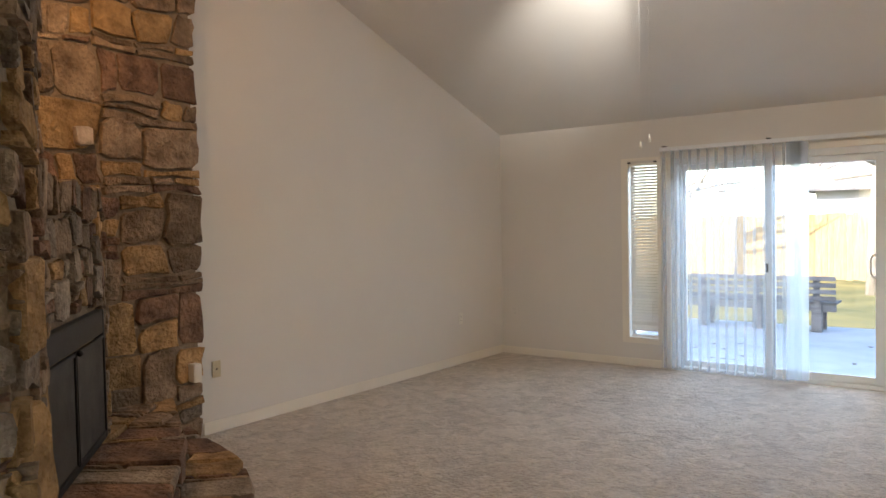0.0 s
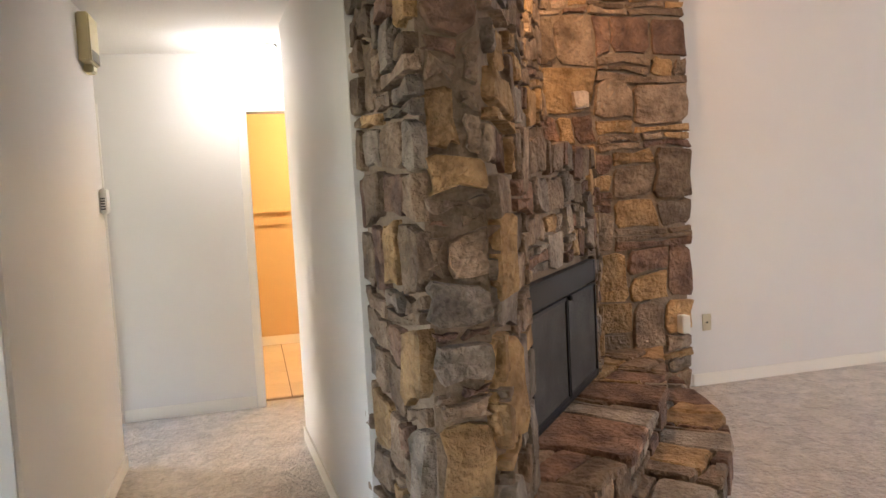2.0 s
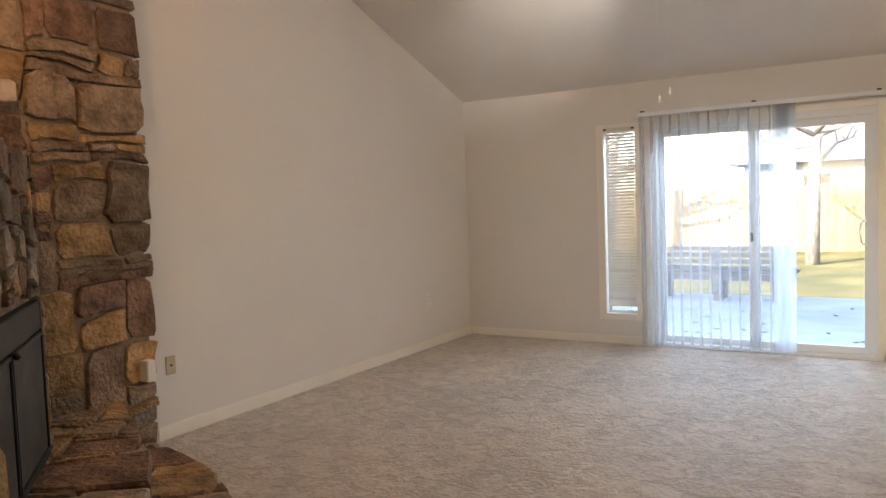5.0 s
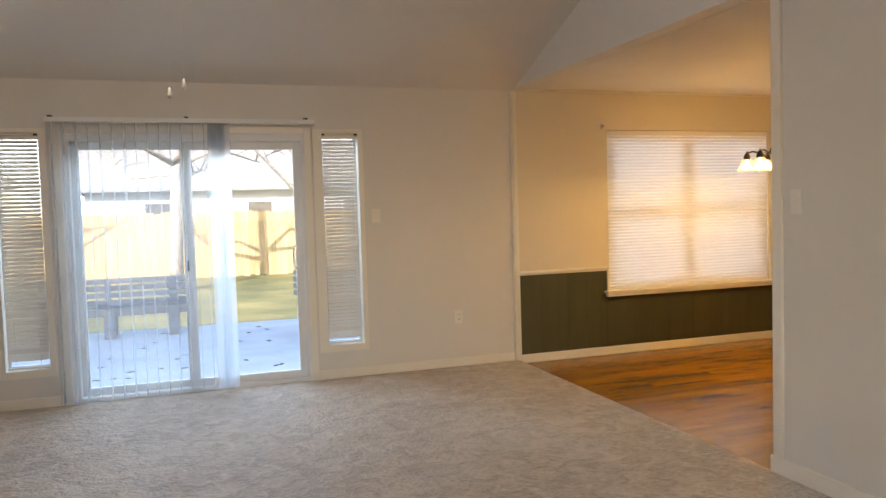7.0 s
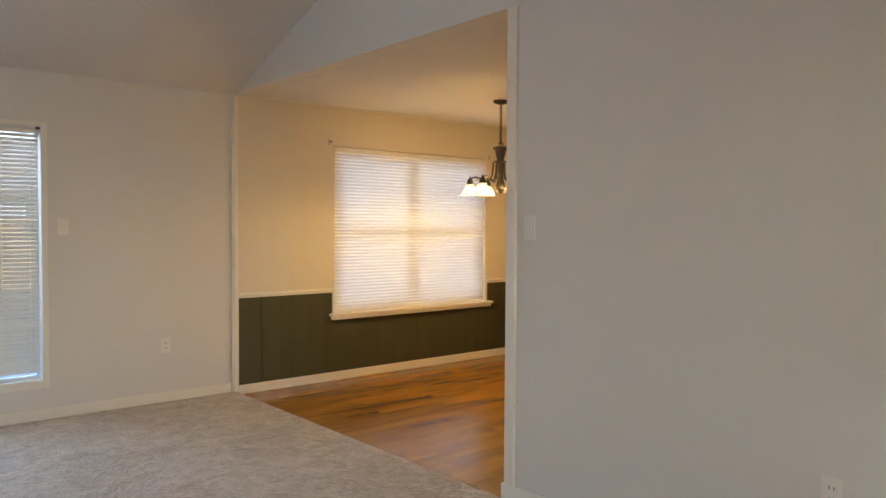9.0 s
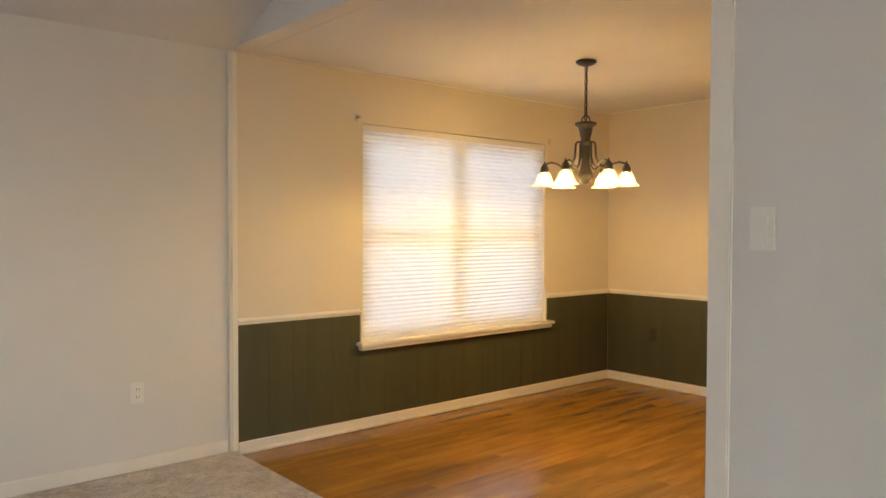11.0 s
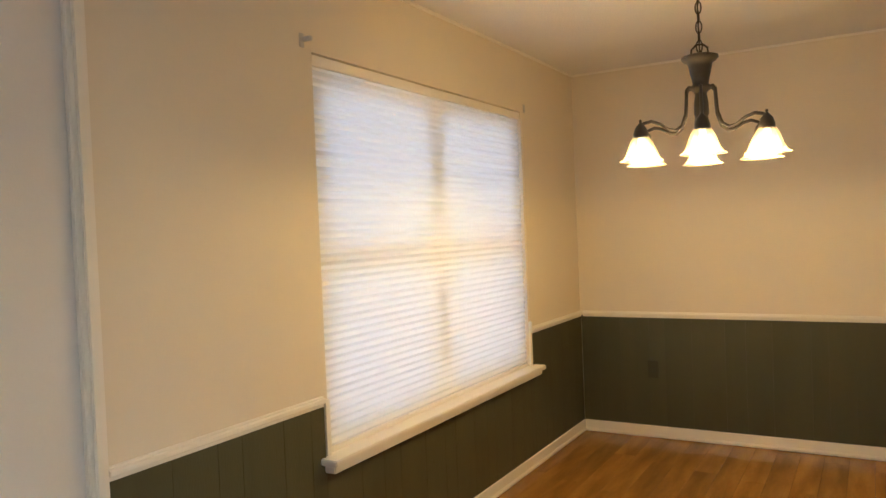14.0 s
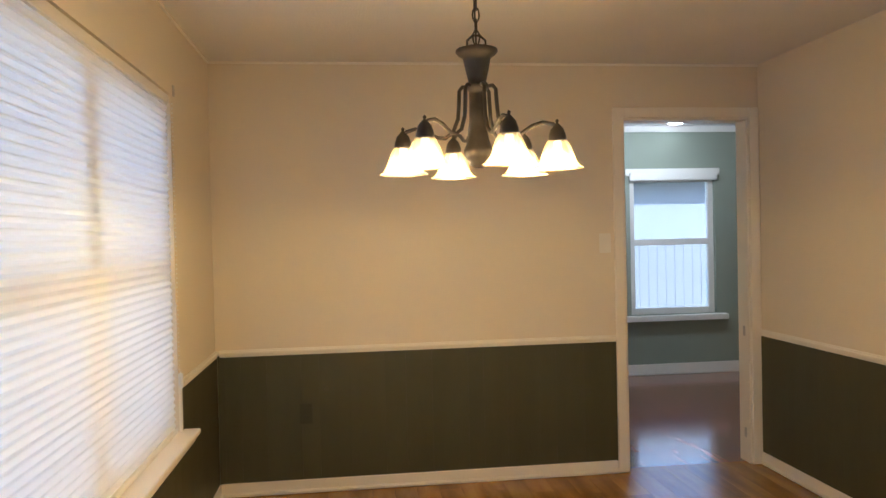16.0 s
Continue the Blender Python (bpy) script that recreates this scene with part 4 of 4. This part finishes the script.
def stone_mesh(rng, x, z, w, h, gap, depth, seed, amount=0.045):
    """One rough stone that fills the cell (x, z, w, h) of a face, proud along -y; the mesh is centred on the cell."""
    corners = ((x, z), (x + w, z), (x + w, z + h), (x, z + h))
    outline = []
    for i in range(4):
        p, q, o = corners[i], corners[(i + 1) % 4], corners[i - 1]
        for e in (o, q):
            d = math.dist(p, e)
            f = min(0.4, min(w, h) * rng.uniform(0.03, 0.26) / d)
            outline.append((p[0] + (e[0] - p[0]) * f, p[1] + (e[1] - p[1]) * f))
        d = math.dist(p, q)
        if d > 0.09:
            f = rng.uniform(0.4, 0.6)
            outline.append((p[0] + (q[0] - p[0]) * f, p[1] + (q[1] - p[1]) * f))
    cx, cz = x + w / 2, z + h / 2
    pts = []
    for u, v in outline:
        du, dv = cx - u, cz - v
        d = math.hypot(du, dv)
        g = gap * rng.uniform(0.15, 1.1)
        u, v = warp(u + du / d * g, v + dv / d * g, seed, amount)
        pts.append((u - cx + rng.uniform(-0.003, 0.003), v - cz + rng.uniform(-0.003, 0.003)))
    tx, tz = rng.uniform(-0.07, 0.07), rng.uniform(-0.07, 0.07)
    bm = bmesh.new()
    mx, mz = sum(p[0] for p in pts) / len(pts), sum(p[1] for p in pts) / len(pts)
    rings = []
    for inset, d in ((0, 0.02), (0, -depth * 0.72), (0.004, -depth * 0.97), (0.022, -depth)):
        ring = []
        for u, v in pts:
            r = math.hypot(u - mx, v - mz)
            k = 1 - min(0.45, inset * rng.uniform(0.6, 1.5) / max(r, 0.01))
            y = d if d > 0 else d + rng.uniform(-0.0025, 0.0025) + tx * u * (depth / 0.04) + tz * v * (depth / 0.04)
            ring.append(bm.verts.new((mx + (u - mx) * k, y, mz + (v - mz) * k)))
        rings.append(ring)
    n = len(pts)
    for a, b in zip(rings, rings[1:]):
        for i in range(n):
            bm.faces.new((a[i], a[(i + 1) % n], b[(i + 1) % n], b[i]))
    mid = bm.verts.new((mx, -depth + rng.uniform(-0.003, 0.002), mz))
    for i in range(n):
        bm.faces.new((rings[-1][i], rings[-1][(i + 1) % n], mid))
    bmesh.ops.recalc_face_normals(bm, faces=bm.faces)
    return bm


def split(rng, x, z, w, h, big, out):
    """Cuts a face into cells of uneven size, wide ones more often than tall."""
    limit = big * rng.choice((0.6, 0.9, 1.1, 1.3))
    if (w < limit and h < limit * 0.75) or (w < 0.1 and h < 0.14) or (h < 0.08 and w < limit * 1.3):
        out.append((x, z, w, h))
        return
    f = rng.uniform(0.28, 0.72)
    if h > 0.16 and w < 0.75 and rng.random() < 0.3:
        t = rng.uniform(0.035, 0.06)
        split(rng, x, z, w, t, big, out)
        split(rng, x, z + t, w, h - t, big, out)
        return
    if w > h * rng.uniform(0.75, 1.35):
        split(rng, x, z, w * f, h, big, out)
        split(rng, x + w * f, z, w * (1 - f), h, big, out)
    else:
        split(rng, x, z, w, h * f, big, out)
        split(rng, x, z + h * f, w, h * (1 - f), big, out)


def stone_face(parent, a, b, z0, z1, seed, big=0.3, mix=(5, 2, 2, 2), depth=(0.03, 0.06), gap=0.018):
    """Stones on the upright face from plan point a to b (seen with a at the near left), each a piece."""
    rng = random.Random(seed)
    cells = []
    L = math.dist(a, b)
    split(rng, 0, z0, L, z1 - z0, big, cells)
    yaw = math.degrees(math.atan2(b[1] - a[1], b[0] - a[0]))
    ux, uy = (b[0] - a[0]) / L, (b[1] - a[1]) / L
    for x, z, w, h in cells:
        if w < 0.03 or h < 0.025:
            continue
        me = mesh_of("stone", stone_mesh(rng, x, z, w, h, gap, rng.uniform(*depth), seed), rng.choices(STONE, mix)[0])
        u = x + w / 2
        piece("stone", me, parent, pose(a[0] + ux * u, a[1] + uy * u, z + h / 2, 0, 0, yaw))


def stone_top(parent, outline, z, seed, big=0.34, mix=(5, 1, 2, 3)):
    """Flat uneven stones laid over a plan outline (convex, clockwise), each a piece."""
    rng = random.Random(seed)
    c, sn = math.cos(radians(-42)), math.sin(radians(-42))
    turned = [(px * c - py * sn, px * sn + py * c) for px, py in outline]
    xs, ys = [p[0] for p in turned], [p[1] for p in turned]
    cells = []
    split(rng, min(xs), min(ys), max(xs) - min(xs), max(ys) - min(ys), big, cells)
    for x, y, w, h in cells:
        bm = bmesh.new()
        ring = []
        for f in range(4):
            p, q = [((x, y), (x + w, y), (x + w, y + h), (x, y + h))[k % 4] for k in (f, f + 1)]
            for k in (0.08, 0.36, 0.64, 0.92):
                u, v = p[0] + (q[0] - p[0]) * k, p[1] + (q[1] - p[1]) * k
                d = math.hypot(x + w / 2 - u, y + h / 2 - v)
                g = 0.009 * rng.uniform(0.4, 1.3)
                u, v = warp(u + (x + w / 2 - u) / d * g, v + (y + h / 2 - v) / d * g, seed, 0.05)
                ring.append(bm.verts.new((u * c + v * sn, -u * sn + v * c, 0)))
        bm.faces.new(ring)
        for i, p in enumerate(outline):
            q = outline[(i + 1) % len(outline)]
            nrm = Vector((q[1] - p[1], p[0] - q[0], 0)).normalized()
            bmesh.ops.bisect_plane(bm, geom=bm.verts[:] + bm.edges[:] + bm.faces[:], plane_co=(*p, 0), plane_no=nrm, clear_outer=True)
        if not bm.faces or sum(f.calc_area() for f in bm.faces) < 0.003:
            bm.free()
            continue
        th = rng.uniform(0.025, 0.05)
        for lift, inset in ((th * 0.7, 0.0), (th * 0.3, 0.012)):
            r = bmesh.ops.extrude_face_region(bm, geom=[f for f in bm.faces if abs(f.normal.z) > 0.9 and f.calc_center_median().z >= max(g.calc_center_median().z for g in bm.faces) - 1e-4][:1] if lift < th * 0.5 else bm.faces[:])
            up = [e for e in r["geom"] if isinstance(e, bmesh.types.BMVert)]
            mid = sum((q.co for q in up), Vector()) / len(up)
            for q in up:
                d = (q.co - mid).length
                q.co = mid + (q.co - mid) * (1 - min(0.3, inset / max(d, 0.01)))
                q.co.z += lift + rng.uniform(-0.003, 0.003)
            bm.normal_update()
        bmesh.ops.recalc_face_normals(bm, faces=bm.faces)
        mid = sum((q.co for q in bm.verts), Vector()) / len(bm.verts)
        mid.z = 0
        bm.transform(Matrix.Translation(-mid))
        piece("stone", mesh_of("stone", bm, rng.choices(STONE, mix)[0]), parent, pose(mid.x, mid.y, z))


fp = thing("fireplace", "rough brown fieldstone corner fireplace with a raised curved hearth", "fireplace")
TOP = 3.85
# mortar cores, the stones stand proud of them
col = part("pillar", prism([(-0.26, 1.05), (0.4, 1.12), (0.4, 1.29), (0.2, 1.42), (-0.1, 1.58), (-0.5, 1.58), (-0.5, 1.1)], 0, TOP), M_MORTAR, fp, "grey-brown fieldstone pillar")
stone_face(col, (-0.27, 1.05), (0.41, 1.11), 0, 2.7, 5, 0.27, (7, 1, 3, 2), (0.012, 0.035), 0.022)
stone_face(col, (0.4, 1.1), (0.4, 1.3), 0, 2.7, 16, 0.24, (6, 3, 2, 2), (0.015, 0.04), 0.03)
stone_face(col, (0.4, 1.3), (0.2, 1.42), 0, 2.7, 7, 0.25, (5, 4, 2, 1), (0.015, 0.04), 0.03)
stone_face(col, (0.2, 1.42), (-0.1, 1.58), 0.35, 2.7, 17, 0.26, (5, 2, 2, 2), (0.02, 0.04))
breast = part("breast", prism([(-0.1, 1.58), (-0.36, 1.545), (-0.55, 1.7), (-1.53, 2.51), (-1.95, 2.75), (-1.98, 2.2), (-0.5, 1.2)], 0, [1.62] * 7), M_MORTAR, fp, "fieldstone breast with a ledge over the firebox")
stone_face(breast, (-0.38, 1.565), (-1.54, 2.52), 1.03, 1.65, 8, 0.24, (4, 1, 5, 2), (0.015, 0.045))
stone_face(breast, (-1.54, 2.52), (-1.95, 2.76), 0.34, 1.65, 9, 0.26, (5, 2, 2, 2), (0.02, 0.05))
stone_top(breast, [(-0.3, 1.5), (-0.4, 1.56), (-1.53, 2.5), (-1.95, 2.74), (-1.9, 2.4)][::-1][::-1], 1.62, 10, 0.26)
upper = part("upper_wall", prism([(-0.3, 1.3), (-2.0, 2.44), (-2.1, 2.3), (-2.1, 1.1), (-0.4, 1.06)], 0, TOP), M_MORTAR, fp)
stone_face(upper, (-0.35, 1.34), (-2.0, 2.45), 1.6, 3.0, 12, 0.26, (4, 4, 1, 2), (0.015, 0.045))
side = part("side_wall", boxes((LEFT, 2.3, 0, -2.03, 3.46, TOP)), M_MORTAR, fp, "fieldstone facing on the wall, ragged at its edge")
stone_face(side, (-2.03, 2.42), (-2.03, 3.5), 0, 3.0, 14, 0.4, (6, 3, 1, 2), (0.012, 0.035))

rng = random.Random(77)
piece("stone", mesh_of("stone", stone_mesh(rng, 0, 0, 0.1, 0.13, 0.004, 0.06, 3), M_PALE), side, pose(-2.03, 2.7, 1.95, 0, 0, 90))
piece("stone", mesh_of("stone", stone_mesh(rng, 0, 0, 0.15, 0.27, 0.004, 0.05, 4), STONE[1]), col, pose(0.345, 1.320, 0.886, 0, 3, 128))
piece("stone", mesh_of("stone", stone_mesh(rng, 0, 0, 0.09, 0.23, 0.004, 0.045, 6), STONE[1]), col, pose(0.335, 1.352, 1.231, 0, -3, 128))

HEARTH = [(0.06, 1.5), (-0.02, 1.75), (-0.3, 2.05), (-0.68, 2.36), (-1.07, 2.68), (-2.02, 3.22), (-2.02, 2.7), (-1.25, 2.4), (-0.5, 1.7)]
hearth = part("hearth", prism(HEARTH, 0, 0.31), M_MORTAR, fp, "raised fieldstone hearth slab")
for k, (p, q) in enumerate(zip(HEARTH[:5], HEARTH[1:6])):
    stone_face(hearth, p, q, 0.0, 0.32, 30 + k, 0.24, (4, 0, 4, 2), (0.015, 0.03))
stone_top(hearth, [(0.09, 1.46), (0.01, 1.77), (-0.27, 2.08), (-0.65, 2.39), (-1.05, 2.71), (-2.0, 3.25), (-2.0, 2.7), (-0.4, 1.45)], 0.31, 21, 0.5)
STEP = [(0.2, 1.4), (0.12, 1.8), (-0.08, 2.18), (-0.35, 2.5), (-0.68, 2.79), (-1.05, 3.02), (-1.4, 3.14), (-1.7, 3.2), (-2.02, 3.36), (-2.02, 2.6), (-0.4, 1.4)]
step = part("step", prism(STEP, 0, 0.12), M_MORTAR, fp, "low curved fieldstone step")
for k, (p, q) in enumerate(zip(STEP[:8], STEP[1:9])):
    stone_face(step, p, q, 0.0, 0.13, 50 + k, 0.24, (4, 0, 4, 3), (0.012, 0.03))
stone_top(step, [(0.22, 1.4), (0.14, 1.81), (-0.06, 2.2), (-0.33, 2.52), (-0.67, 2.82), (-1.05, 3.05), (-1.4, 3.17), (-2.0, 3.3), (-2.0, 2.6), (-0.4, 1.4)], 0.12, 22, 0.42)

# firebox screen
yaw = math.degrees(math.atan2(0.637, -0.771))
scr = thing("fireplace_screen", "black iron fireplace screen with two mesh doors", "fireplace screen", at=(-0.542, 1.704, 0.355), turn=yaw)
SW, SH = 1.22, 0.66
part("frame", boxes((0, -0.045, 0, 0.03, 0, SH), (SW - 0.03, -0.045, 0, SW, 0, SH), (0.03, -0.045, SH - 0.12, SW - 0.03, 0, SH), (0.03, -0.045, 0, SW - 0.03, 0, 0.025), bevel=0.004), M_IRON, scr)
for a, b in ((0.035, SW / 2 - 0.004), (SW / 2 + 0.004, SW - 0.035)):
    d = part("door", boxes((a, -0.052, 0.03, a + 0.018, -0.035, SH - 0.125), (b - 0.018, -0.052, 0.03, b, -0.035, SH - 0.125), (a + 0.018, -0.052, 0.03, b - 0.018, -0.035, 0.048), (a + 0.018, -0.052, SH - 0.143, b - 0.018, -0.035, SH - 0.125), bevel=0.003), M_IRON, scr)
    part("mesh", boxes((a + 0.018, -0.044, 0.048, b - 0.018, -0.041, SH - 0.143)), M_MESH, d, "grey sooty wire mesh")
bm = bmesh.new()
bmesh.ops.create_uvsphere(bm, u_segments=10, v_segments=8, radius=0.014, matrix=Matrix.Translation((SW / 2, -0.065, SH - 0.13)))
part("knob", bm, M_IRON, scr, "", True)
box_white = thing("plug_adapter", "white plastic box fixed on the stones", "outlet")
part("case", boxes((-2.0, 3.36, 0.42, -1.93, 3.42, 0.54), bevel=0.005), M_PLATE, box_white)
spot = thing("recess_light", "small warm lamp lighting the stone recess from above", "lamp", at=(-1.1, 2.1, 3.0))
bm = bmesh.new()
lathe(bm, [(0.0, 0.06), (0.03, 0.06), (0.045, 0.0), (0.0, 0.0)], 16)
part("housing", bm, M_IRON, spot, "", True)
part("arm", boxes((-0.02, -0.55, 0.055, 0.02, 0.02, 0.075)), M_IRON, spot)
lamp("recess_lamp", "POINT", pose(-1.15, 2.15, 2.85), 4.5, (1, 0.56, 0.24), 0.05)

planks("floor_dining", M_WOOD, PART + 0.002, EAST + 0.06, SOUTH, BACK, "orange-brown oak laminate planks")
planks("floor_kitchen", M_KWOOD, EAST + 0.06, KX, 1.6, 6.2, "reddish laminate planks")

rng = random.Random(4)
lf = mesh_of("leaf", boxes((-0.03, -0.018, 0, 0.03, 0.018, 0.004)), M_LEAF)
for i in range(26):
    ob = new("fallen_leaf", lf)
    ob.matrix_basis = pose(rng.uniform(-0.6, 1.6), rng.uniform(8.2, 11.2), -0.059, rng.uniform(0, 8), 0, rng.uniform(0, 360))
    tagged(ob, "dry brown fallen leaf on the concrete", "leaf", "fallen leaves")
